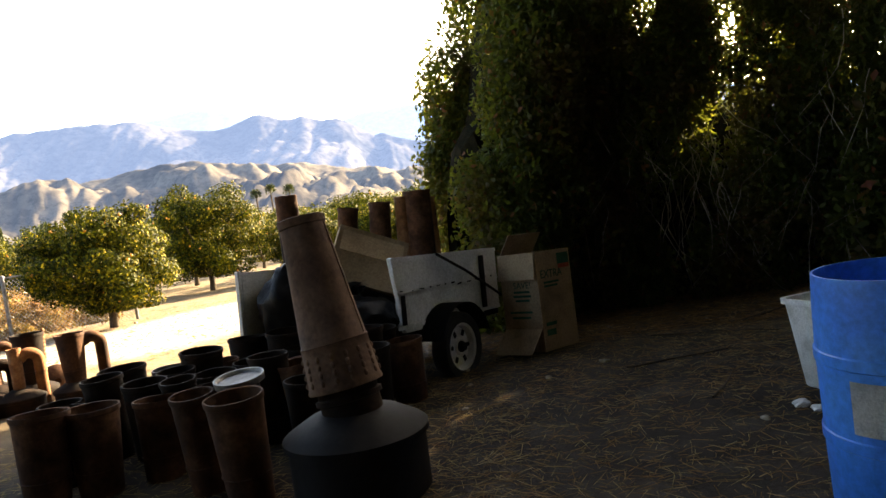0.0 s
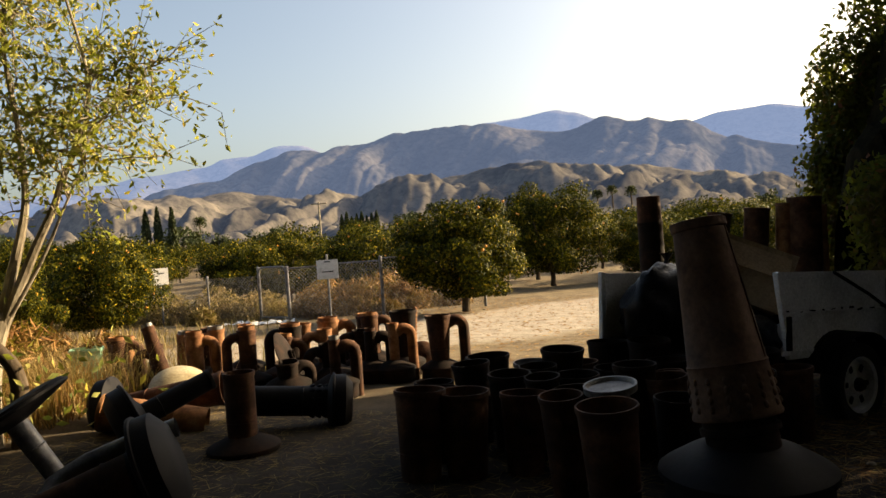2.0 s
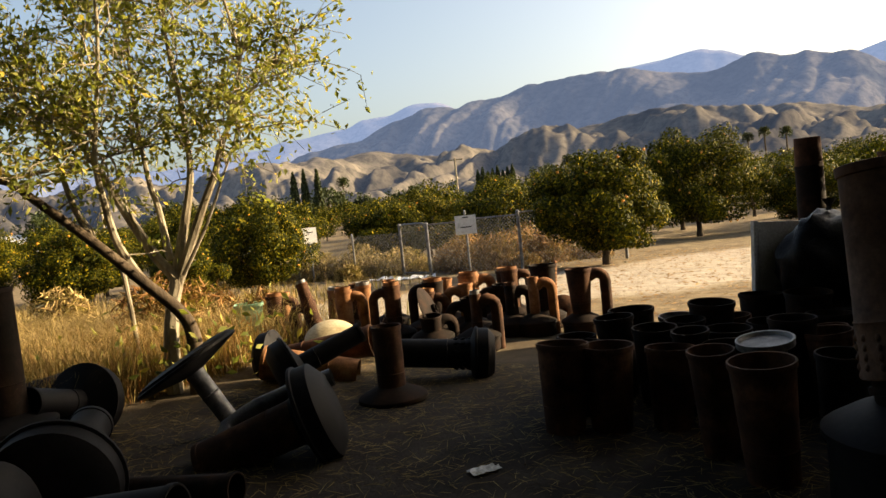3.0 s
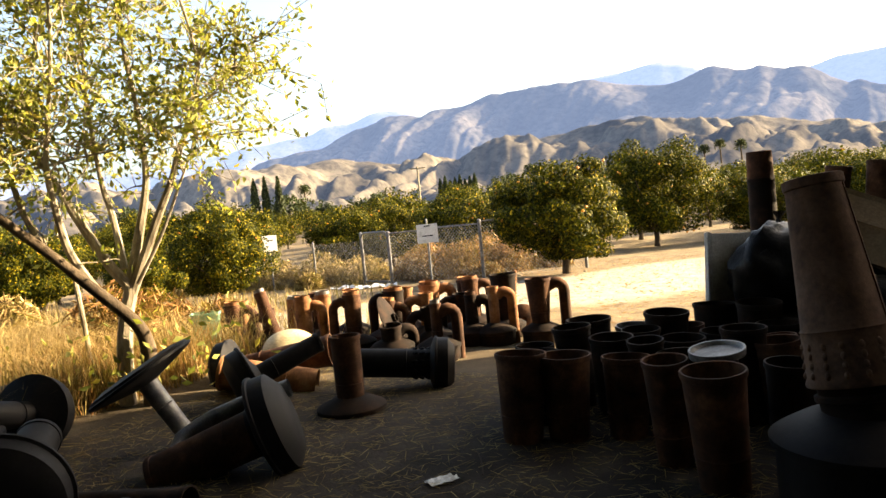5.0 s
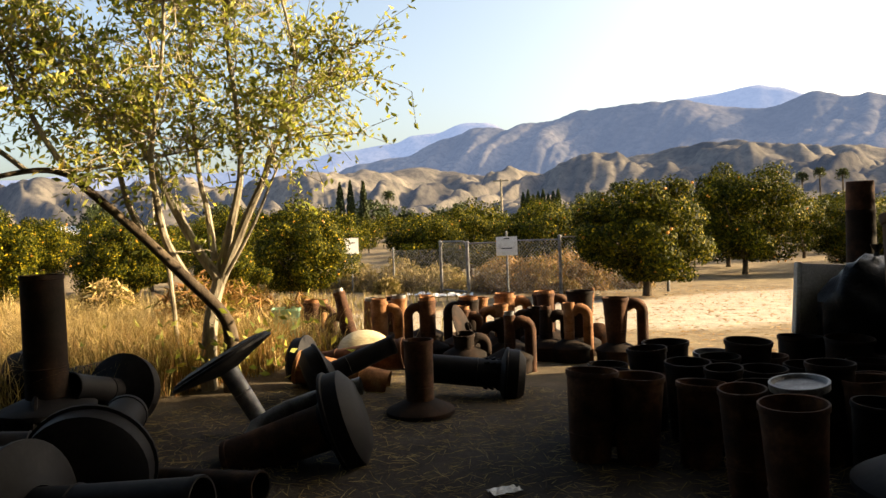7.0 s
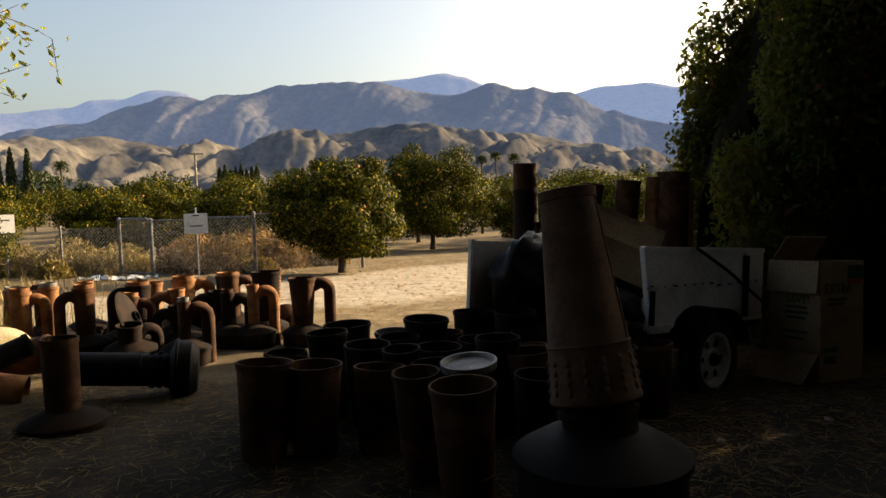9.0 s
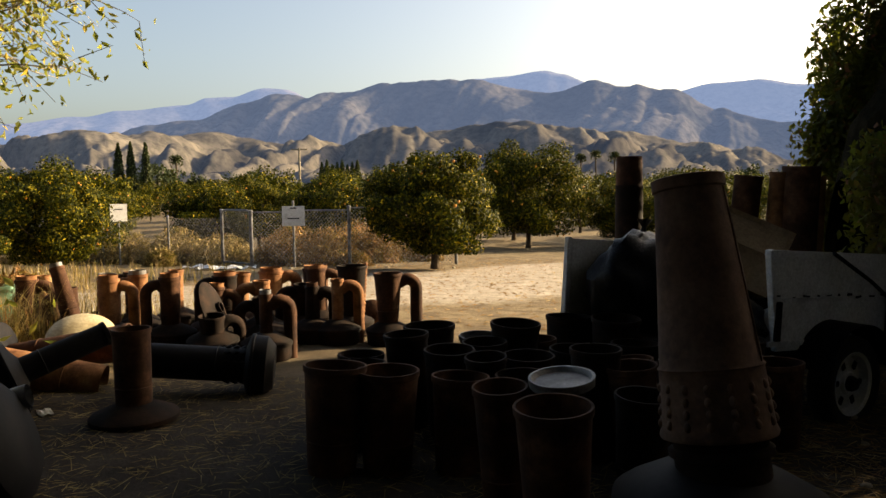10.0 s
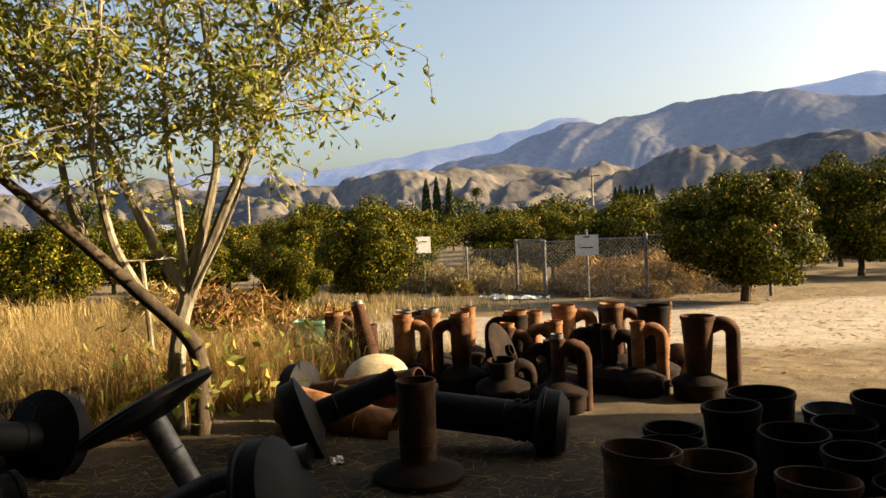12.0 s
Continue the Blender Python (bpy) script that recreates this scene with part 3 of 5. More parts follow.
def sign(x, y, z, turn, w, h, post_top, bars):
    t = thing("sign", pose(x, y, height(x, y), 0, 0, turn), "blank-looking white metal sign on a steel post by the fence", "sign", "fence signs")
    g = height(x, y)
    bm = bmesh.new()
    lathe(bm, [(0.03, -0.2), (0.03, post_top - g), (0, post_top - g + 0.01)], 8)
    part("post", bm, M_GALV, t)
    bm = bmesh.new()
    box(bm, (w, 0.012, h), pose(0, -0.045, z - g), 0.004)
    panel = part("panel", bm, M_RIM, t, "white sign panel", False)
    for k, (bw, bz) in enumerate(bars):
        bm = bmesh.new()
        box(bm, (bw, 0.004, 0.03), pose(0, -0.054, z - g + bz * h))
        part("writing_bar", bm, M_SOOT, panel, "", False)


sign(-12.15, 16.5, 0.72, 38, 0.58, 0.52, 1.12, ((0.16, 0.40), (0.30, -0.12)))
sign(-17.9, 15.9, 0.82, 62, 0.46, 0.50, 1.08, ((0.22, 0.2),))


# ---- weeds, dry grass and litter ----
def patch(name, n, centre, spread, length, mat, label, lean=0.5, width=0.006, seed=0, limit=-4.95):
    g = np.random.default_rng(seed)
    xy = g.normal(size=(n, 2)) * np.array(spread) * 0.5 + np.array(centre)
    xy = xy[(xy[:, 0] + 0.15 * xy[:, 1] < limit) & (xy[:, 0] + 0.95 * xy[:, 1] < 1.9)]
    xy = xy[[road_mask(x, y) < 0.45 and (x + 6.9) ** 2 + (y - 5.1) ** 2 > 0.25 for x, y in xy]]
    v, f = blades(g, on_ground(xy), length, lean, width)
    return tagged(quick(name, v, f, mat), label, "grass", kind="stuff")


def scrub(name, n, spots, size, mat, label, seed):
    """Low twiggy bushes: short strips in every direction about a few spots."""
    g = np.random.default_rng(seed)
    k = g.integers(0, len(spots), n)
    s = np.array([(x, y, height(x, y), r, h) for x, y, r, h in spots])[k]
    d = g.normal(size=(n, 3))
    d[:, 2] = np.abs(d[:, 2])
    d /= np.linalg.norm(d, axis=1)[:, None]
    q = g.uniform(0.15, 1.0, n) ** 0.6
    p = s[:, :3] + d * q[:, None] * s[:, 3:4] * np.array([1, 1, 0]) + d * q[:, None] * s[:, 4:5] * np.array([0, 0, 1])
    v, f = leaf_cloud(g, p, size, 0.6, 0.06)
    return tagged(quick(name, v, f, mat), label, "weeds", kind="stuff")


scrub("fence_weeds", 15000, [(-11.2, 19.4, 0.9, 1.0), (-12.2, 18.2, 0.9, 1.1), (-13.0, 17.6, 0.9, 1.2), (-12.0, 19.4, 1.1, 1.3), (-13.8, 18.0, 0.8, 0.9), (-10.4, 20.4, 0.7, 0.8), (-11.0, 17.6, 0.5, 0.4)],
      0.22, M_WEED, "rust-brown dead weeds along the chain-link fence", 1)
scrub("pale_weeds", 14000, [(-15.6, 17.6, 1.0, 0.9), (-17.0, 17.2, 1.0, 1.1), (-18.4, 16.6, 0.9, 1.0), (-19.8, 16.2, 1.0, 0.8), (-16.4, 16.0, 0.5, 0.5), (-21.4, 15.6, 0.9, 0.8)],
      0.20, M_STRAW, "straw-coloured dead weeds along the chain-link fence", 2)
patch("dry_grass", 48000, (-7.6, 2.4), (3.6, 3.4), 0.55, M_STRAW, "tall straw-coloured dry grass round the yard tree", 1.7, 0.0024, 3)
patch("dry_grass", 3000, (-14.5, 3.6), (4.5, 4.4), 0.6, M_STRAW, "tall straw-coloured dry grass beside the road", 0.8, 0.006, 4)
patch("brown_grass", 6000, (-6.2, 3.5), (1.5, 1.2), 0.45, M_WEED, "rust-brown dead grass under the yard tree", 1.2, 0.003, 5, -4.9)
patch("dry_grass", 5000, (-16, 7.5), (7, 7), 0.35, M_STRAW, "short dry grass at the orchard edge", 0.8, 0.008, 6)
scrub("tall_weeds", 5000, [(-13.9, 3.0, 0.9, 1.3), (-15.0, 1.8, 0.8, 1.2), (-9.3, 2.2, 0.6, 1.3), (-8.6, 1.5, 0.6, 1.1), (-13.4, 6.0, 0.6, 0.8)], 0.26, M_STRAW, "tall dry yellow weeds beside the road", 7)
scrub("tall_weeds", 3500, [(-7.5, 4.4, 0.6, 0.9), (-8.0, 5.2, 0.6, 0.8), (-7.3, 5.6, 0.4, 0.6)], 0.2, M_WEED, "rust-brown weeds behind the yard tree", 8)


def litter(name, n, area, length, width, mat, label, seed):
    """Straws and twigs lying flat."""
    g = np.random.default_rng(seed)
    x0, y0, x1, y1 = area
    xy = np.stack([g.uniform(x0, x1, n), g.uniform(y0, y1, n)], 1)
    p = on_ground(xy) + np.array([0, 0, 0.006])
    a = g.uniform(0, 6.283, n)
    L = length * g.uniform(0.3, 1.3, n)
    d = np.stack([np.cos(a), np.sin(a), g.normal(size=n) * 0.12], 1) * (L / 2)[:, None]
    s = np.stack([-np.sin(a), np.cos(a), np.zeros(n)], 1) * width
    u = np.array([0, 0, width])
    v = np.stack([p - d - s, p - d + s, p + d, p + u], 1).reshape(-1, 3)
    k = np.arange(n) * 4
    f = np.concatenate([np.stack([k, k + 2, k + 3], 1), np.stack([k + 1, k + 3, k + 2], 1), np.stack([k, k + 3, k + 1], 1)])
    return tagged(quick(name, v, f, mat), label, "litter", kind="stuff")


litter("straw_litter", 9000, (-5, 1.0, 0.2, 5), 0.11, 0.002, M_STRAW, "pale straw scattered on dark soil", 11)
litter("twig_litter", 14000, (-0.8, 1.6, 4.5, 8.5), 0.11, 0.0026, M_WEED, "dry twigs and straw scattered on dark soil", 12)
litter("leaf_litter", 3500, (-12, 8, 0, 22), 0.10, 0.010, M_WEED, "dry leaves scattered on the dirt road", 13)
litter("hedge_litter", 6000, (-0.4, 6.2, 4.2, 9.4), 0.16, 0.006, M_WEED, "dry leaves and twigs under the hedge", 14)
litter("pale_straw", 4500, (-0.6, 1.6, 3.8, 6.2), 0.12, 0.0019, M_STRAW, "thin pale straw scattered on dark soil", 15)
mast = thing("white_post", at_ground(-19.2, 42.1), "thin white post standing among the orchard trees", "post")
bm = bmesh.new()
lathe(bm, [(0.08, -0.3), (0.07, 3.0 - height(-19.2, 42.1)), (0, 3.03 - height(-19.2, 42.1))], 10)
part("post", bm, M_RIM, mast)


def branch(x0, y0, x1, y1, r, bow):
    """A fallen stick on the soil."""
    t = thing("fallen_stick", Matrix(), "thin bare stick lying on the dark soil", "stick", "fallen sticks")
    bm = bmesh.new()
    pts = []
    for k in range(8):
        f = k / 7
        x, y = x0 + (x1 - x0) * f + bow * math.sin(math.pi * f), y0 + (y1 - y0) * f + bow * 0.6 * math.sin(2.3 * f)
        pts.append((x, y, height(x, y) + r + 0.004))
    tube(bm, pts, [r * (1 - 0.6 * k / 7) for k in range(8)], 6)
    part("stick", bm, M_BARK_DARK, t)


for x0, y0, x1, y1, r, bow in ((1.05, 4.95, 1.85, 5.15, 0.009, 0.04), (1.5, 6.0, 2.4, 5.6, 0.008, 0.08), (0.2, 5.9, 0.7, 6.4, 0.007, 0.05), (1.3, 4.0, 1.6, 4.5, 0.006, 0.03), (2.4, 6.3, 3.3, 7.0, 0.01, 0.1),
                               (-2.2, 3.1, -2.5, 3.45, 0.004, 0.02), (-1.6, 2.6, -1.9, 2.9, 0.004, 0.02), (2.2, 5.0, 2.7, 5.9, 0.007, 0.06)):
    branch(x0, y0, x1, y1, r, bow)
g9 = random.Random(12)
for k in range(26):
    x, y = (g9.uniform(-14, -8), g9.uniform(13.5, 20)) if k < 14 else (g9.uniform(-0.2, 3), g9.uniform(3.5, 7))
    s = g9.uniform(0.03, 0.11) if k < 14 else g9.uniform(0.02, 0.05)
    t = thing("stone", at_ground(x, y, g9.uniform(0, 360)), "rough grey-brown stone lying on the soil", "stone", "loose stones")
    bm = bmesh.new()
    bmesh.ops.create_icosphere(bm, subdivisions=2, radius=1, matrix=Matrix.Diagonal((s, s * 0.8, s * 0.55, 1)))
    for v in bm.verts:
        v.co *= 1 + 0.35 * noise.noise(v.co / s * 1.3 + Vector((k, 0, 0)))
    part("stone", bm, M_BARK, t)
for x, y, w in ((-13.6, 15.2, 0.5), (-14.6, 15.5, 0.35), (-13.0, 15.6, 0.25)):
    t = thing("plastic_sheet", at_ground(x, y, 40), "crumpled pale plastic sheet lying by the fence", "plastic sheet", "plastic sheets")
    bm = bmesh.new()
    bmesh.ops.create_grid(bm, x_segments=12, y_segments=8, size=1, matrix=Matrix.Diagonal((w, w * 0.45, 1, 1)))
    for v in bm.verts:
        v.co.z += 0.06 + 0.10 * noise.noise(v.co * 6 + Vector((x, y, 0)))
    bmesh.ops.solidify(bm, geom=bm.faces[:], thickness=0.004)
    part("sheet", bm, M_WHITE, t)


# ---- the creeper-covered hedge ----
def hedge(name, base, depth, tops, n, leaf, label, seed, core, bush=0.55, core_end=None):
    """A tall hedge along a line of (x, y): an opaque core darkened as inner shade, and leaves on many hanging clumps in
    front of and over it.
    """
    g = np.random.default_rng(seed)
    t = thing(name, Matrix(), label, "hedge")
    seg = [math.dist(a, b) for a, b in zip(base, base[1:])]
    cum = np.concatenate([[0], np.cumsum(seg)])
    def spot(s):
        i = min(np.searchsorted(cum, s, side="right") - 1, len(seg) - 1)
        f = (s - cum[i]) / seg[i]
        a, b = np.array(base[i]), np.array(base[i + 1])
        d = (b - a) / seg[i]
        return a + (b - a) * f, np.array([-d[1], d[0]]), np.interp(s, cum, tops)
    clumps = int(cum[-1] * 44)
    cs = []
    for _ in range(clumps):
        s = g.uniform(0, cum[-1]) * (1 if g.random() > 0.3 else 0.16)
        p, nrm, top = spot(s)
        h = top * g.uniform(0.02, 1.0) ** 0.8
        if s < 0.9:
            p = p - np.array([(lambda q: q * (g.uniform(0.4, 1.0) if q > 0 else 1.0))(max(-0.95, min(0.12, 0.95 - 0.50 * h))), 0])
        out = -depth * 0.5 * math.sqrt(max(0.05, 1 - (h / top) ** 2.2)) * g.uniform(0.55, 1.15)
        if g.random() < 0.28:
            out = -out
        cs.append((p[0] + nrm[0] * out, p[1] + nrm[1] * out, height(*p) + h, g.uniform(0.22, 0.5), g.uniform(0.35, 0.95)))
    cs = np.array(cs)
    k = g.integers(0, clumps, n)
    d = g.normal(size=(n, 3))
    d /= np.linalg.norm(d, axis=1)[:, None]
    d *= g.uniform(0.5, 1.0, n)[:, None]
    P = cs[k, :3] + d * np.stack([cs[k, 3], cs[k, 3], cs[k, 4]], 1) * bush / 0.55
    P[:, 2] = np.maximum(P[:, 2], 0.02 + np.array([-0.55]))
    v, f = leaf_cloud(g, P, leaf, -0.5, 0.26)
    quick("foliage", v, f, M_HEDGE_LEAF, t)
    # opaque core added to block light, inner shade in its colour, lower than the foliage
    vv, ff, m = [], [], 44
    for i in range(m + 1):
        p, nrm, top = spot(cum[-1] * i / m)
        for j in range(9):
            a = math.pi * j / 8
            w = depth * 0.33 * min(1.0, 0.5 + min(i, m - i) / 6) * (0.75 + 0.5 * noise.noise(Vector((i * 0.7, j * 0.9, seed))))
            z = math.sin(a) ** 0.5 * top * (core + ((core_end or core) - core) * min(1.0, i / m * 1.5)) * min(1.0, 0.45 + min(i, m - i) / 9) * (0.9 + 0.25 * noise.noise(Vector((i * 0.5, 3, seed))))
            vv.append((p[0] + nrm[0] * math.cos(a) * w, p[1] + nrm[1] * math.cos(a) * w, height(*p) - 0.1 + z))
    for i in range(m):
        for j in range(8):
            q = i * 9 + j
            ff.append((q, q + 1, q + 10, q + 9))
    raw("woody_core", vv, ff, M_HEDGE_CORE, t, "opaque sheet added inside the hedge to block light, darkened for inner shade")
    # hanging bare vines
    bm = bmesh.new()
    for _ in range(int(cum[-1] * 22)):
        p, nrm, top = spot(cum[-1] * g.uniform(0.05, 1.0) ** 0.6)
        x, y = p - nrm * depth * 0.5 * g.uniform(0.85, 1.12)
        z = height(*p) + top * g.uniform(0.2, 0.55)
        pts = [Vector((x, y, z))]
        dr = Vector((g.normal() * 0.5, g.normal() * 0.3, -1)).normalized()
        for _ in range(6):
            dr = (dr + Vector((g.normal() * 0.35, g.normal() * 0.2, -0.1))).normalized()
            pts.append(pts[-1] + dr * g.uniform(0.12, 0.3))
            pts[-1].z = max(pts[-1].z, height(*p) + 0.02)
        tube(bm, pts, [0.006 * (1 - 0.1 * i) for i in range(7)], 4, False)
    tagged(part("bare_vines", bm, M_BARK, t, "bare grey vines hanging from the hedge"), kind="stuff")
    return t


hedge("tall_hedge", [(0.02, 8.5), (1.7, 9.2), (3.2, 9.3), (4.6, 8.6), (5.4, 7.6)], 2.5, [4.9, 5.0, 5.2, 5.4, 5.4],
      310000, 0.085, "tall dark hedge of evergreens overgrown with reddish creeper", 21, 0.84, core_end=0.46)
# Two unseen hedges, added to keep sun and sky light off the yard.
hedge("side_hedge", [(5.3, 7.8), (6.6, 5.2), (7.4, 2.6), (7.8, -1.0)], 2.9, [5.0, 5.4, 5.6, 5.6], 50000, 0.13, "unseen tall dark evergreen hedge added beside the yard to block the sun", 23, 0.8)
hedge("back_hedge", [(7.6, -1.5), (5.0, -5.0), (0, -6.5), (-5.5, -6.0), (-9.5, -4.6), (-11.5, -2.4)], 2.6, [8, 9, 9, 8.5, 8.0, 7.0], 24000, 0.2, "unseen tall hedge added behind the yard to block sky light", 22, 0.85)


# ---- unseen broad trees, added above and behind to keep sky light off the yard ----
def shade_tree(x, y, turn, crown, radius, deep, lift, seed):
    """A trunk with spreading limbs under a wide dense crown whose middle stands off by crown (x, y)."""
    g = np.random.default_rng(seed)
    t = thing("shade_tree", Matrix(), "unseen broad evergreen tree added to block the sky over the yard", "tree", "shade trees")
    cx, cy = crown
    bm = bmesh.new()
    tube(bm, [(0, 0, -0.2), (0.05, 0, 1.2), (0.1 * cx, 0.1 * cy, lift), (0.5 * cx, 0.5 * cy, lift + deep * 0.6)], [0.36, 0.28, 0.22, 0.08], 14)
    for k in range(9):
        a = k * 0.698
        tube(bm, [(0.07 * cx, 0.07 * cy, lift * 0.75), (0.4 * cx + 1.4 * math.cos(a), 0.4 * cy + 1.4 * math.sin(a), lift + 0.4),
                  (cx + 0.75 * radius * math.cos(a), cy + 0.75 * radius * math.sin(a), lift + deep * 0.4)], [0.15, 0.1, 0.03], 8)
    part("trunk", bm, M_BARK_DARK, t)
    v, f = leaf_cloud(g, crown_points(g, 120000, radius, deep, lift, 420) + np.array([cx, cy, 0]), 0.34)
    quick("crown", v, f, M_DARK_LEAF, t)
    t.matrix_world = at_ground(x, y, turn)


shade_tree(5.6, 1.2, 0, (-4.6, -0.2), 8.6, 4.0, 6.0, 77)
shade_tree(-2.6, -5.4, 0, (0.0, 0.4), 5.6, 5.5, 2.6, 78)


# ---- the yard tree ----
def yard_tree():
    g = np.random.default_rng(5)
    t = thing("yard_tree", Matrix(), "leaning many-stemmed tree with pale bark and yellow-green leaves", "tree")
    right, away = Vector((0.529, 0.849, 0)), Vector((-0.849, 0.529, 0))
    foot = Vector((-5.2, 3.25, 0))
    def at(r, z, d=0.0):
        return foot + right * r + away * d + Vector((0, 0, z))
    def smooth(pts, n=5):
        out = []
        P = [pts[0]] + list(pts) + [pts[-1]]
        for i in range(1, len(P) - 2):
            for k in range(n):
                f = k / n
                a, b, c, d = P[i - 1], P[i], P[i + 1], P[i + 2]
                out.append(0.5 * ((2 * b) + (c - a) * f + (2 * a - 5 * b + 4 * c - d) * f * f + (3 * b - a - 3 * c + d) * f ** 3))
        return out + [pts[-1]]
    dark = [at(0.03, -0.1), at(0.04, 0.3), at(0.04, 0.54), at(-0.03, 0.72, -0.05), at(-0.26, 0.99, -0.15), at(-0.53, 1.30, -0.25), at(-0.85, 1.63, -0.35), at(-0.97, 1.74, -0.4), at(-1.2, 1.76, -0.45), at(-1.7, 1.64, -0.5)]
    stems = [([at(-0.14, -0.1, 0.1), at(-0.12, 0.45, 0.1), at(-0.07, 0.78, 0.1), at(-0.03, 0.95, 0.1), at(-0.15, 1.14, 0.13), at(-0.34, 1.53, 0.19), at(-0.53, 1.97, 0.24), at(-0.72, 2.35, 0.3), at(-0.95, 2.9, 0.3)], 0.066),
             ([at(-0.24, 0.97, -0.14), at(-0.38, 1.26, -0.15), at(-0.43, 1.57, -0.2), at(-0.45, 1.84, -0.25), at(-0.41, 2.1, -0.3), at(-0.31, 2.8, -0.4), at(-0.34, 3.4, -0.4)], 0.034),
             ([at(-0.05, 0.88, 0.1), at(0.06, 1.28, 0.14), at(0.14, 1.58, 0.18), at(0.18, 1.84, 0.22), at(0.17, 2.31, 0.26), at(0.12, 2.93, 0.3), at(0.2, 3.5, 0.3)], 0.042),
             ([at(-0.04, 0.86, 0.1), at(0.12, 1.23, 0.08), at(0.23, 1.48, 0.07), at(0.35, 1.73, 0.05), at(0.42, 1.94, 0.03), at(0.58, 2.28, 0.02), at(0.62, 2.7, 0.0), at(0.5, 3.3, 0.0)], 0.04),
             ([at(0.03, 0.98, 0.04), at(0.24, 1.35, -0.07), at(0.37, 1.64, -0.13), at(0.5, 1.94, -0.2), at(0.55, 2.2, -0.2)], 0.016),
             ([at(-0.05, 1.1, 0.15), at(-0.09, 1.5, 0.28), at(-0.14, 1.77, 0.36), at(-0.18, 2.44, 0.52), at(-0.17, 3.08, 0.6), at(-0.3, 3.6, 0.6)], 0.03),
             ([at(-0.96, 1.76, -0.4), at(-0.76, 1.8, -0.32), at(-0.56, 1.84, -0.24), at(-0.2, 1.92, -0.16), at(0.21, 2.01, 0.0)], 0.018),
             ([at(-0.52, 1.29, -0.22), at(-0.63, 1.54, -0.1), at(-0.71, 1.87, 0.0), at(-0.8, 2.2, 0.1), at(-1.06, 2.53, 0.2), at(-1.28, 2.95, 0.3)], 0.028),
             ([at(-0.93, 1.72, -0.38), at(-1.09, 1.95, -0.3), at(-1.26, 2.29, -0.2), at(-1.4, 2.61, -0.1), at(-1.7, 3.0, 0.0)], 0.026),
             ([at(-1.2, 1.76, -0.45), at(-1.45, 1.95, -0.3), at(-1.8, 2.1, -0.2), at(-2.2, 2.5, -0.1), at(-2.5, 2.6, 0.0)], 0.02),
             ([at(0.6, 2.3, 0.0), at(0.84, 2.49, 0.0), at(0.97, 2.62, 0.0), at(1.11, 2.82, 0.0)], 0.009)]
    bm = bmesh.new()
    s = smooth(dark)
    tube(bm, s, [0.078 * (1 - 0.85 * (i / len(s)) ** 0.7) for i in range(len(s))], 10)
    part("trunk", bm, M_BARK_DARK, t, "dark leaning trunk")
    lines = [(s, 0.5)]
    for pts, r in stems:
        s = smooth(pts)
        bm = bmesh.new()
        tube(bm, s, [r * (1 - 0.82 * i / len(s)) for i in range(len(s))], 8)
        part("stem", bm, M_BARK, t)
        lines.append((s, 0.42))
    twigs, leaves = bmesh.new(), []
    for s, start in lines:
        n = len(s)
        for _ in range(46 if n > 18 else 11):
            i = int(g.uniform(start * n, n - 1))
            d = Vector((g.normal(), g.normal() * 0.8, g.normal() * 0.6 + 0.45)).normalized()
            L = g.uniform(0.25, 0.7)
            if s[i].z < 2.0 and g.random() < 0.8:
                continue
            p = [s[i]]
            for _ in range(6):
                d = (d + Vector((g.normal(), g.normal(), g.normal())) * 0.22).normalized()
                p.append(p[-1] + d * L / 6)
            tube(twigs, p, [0.009 - 0.0012 * k for k in range(7)], 4, False)
            for k in range(2, 7):
                for _ in range(2):
                    leaves.append(p[k] + Vector(g.normal(size=3) * 0.05))
                if g.random() < 0.7:
                    e = (d + Vector(g.normal(size=3)) * 0.8).normalized()
                    q = [p[k] + e * x for x in (0, 0.1, 0.2, 0.3)]
                    tube(twigs, q, [0.004, 0.003, 0.0025, 0.002], 3, False)
                    for w in q[1:]:
                        for _ in range(3):
                            leaves.append(w + Vector(g.normal(size=3) * 0.035))
    tagged(part("twig_mass", twigs, M_BARK, t, "thin pale twigs"), kind="stuff")
    v, f = leaf_cloud(g, np.array([tuple(p) for p in leaves]), 0.066, -0.25, 0.21)
    quick("crown", v, f, M_TREE_LEAF, t)
    # low shoots at the foot
    low = [at(g.normal() * 0.35, abs(g.normal()) * 0.25 + 0.25, g.normal() * 0.3) for _ in range(160)]
    v, f = leaf_cloud(g, np.array([tuple(p) for p in low]), 0.085, 0, 0.22)
    tagged(quick("shoot_growth", v, f, M_TREE_LEAF, t, "green shoots at the foot of the trunk"), kind="stuff")
    return t


yard_tree()
stake = thing("stake", at_ground(-6.0, 3.31), "thin pale weathered stake leaning behind the yard tree", "stake")
bm = bmesh.new()
tube(bm, [(0, 0, -0.1), (-0.03, -0.02, 0.6), (-0.06, -0.04, 1.05)], [0.02, 0.02, 0.02], 8)
part("pipe", bm, M_BARK, stake)


# ---- orchard heaters ----
def band(bm, r0, r1, z0, z1, th=0.004, seg=28, m=Matrix()):
    """An open pipe with a wall thickness, from radius r0 at z0 to r1 at z1."""
    return lathe(bm, [(r0, z0), (r0 + (r1 - r0) * 0.5, (z0 + z1) / 2), (r1, z1), (r1 - th, z1), (r0 - th, z0 + 0.01), (r0 - th, z0)], seg, m)


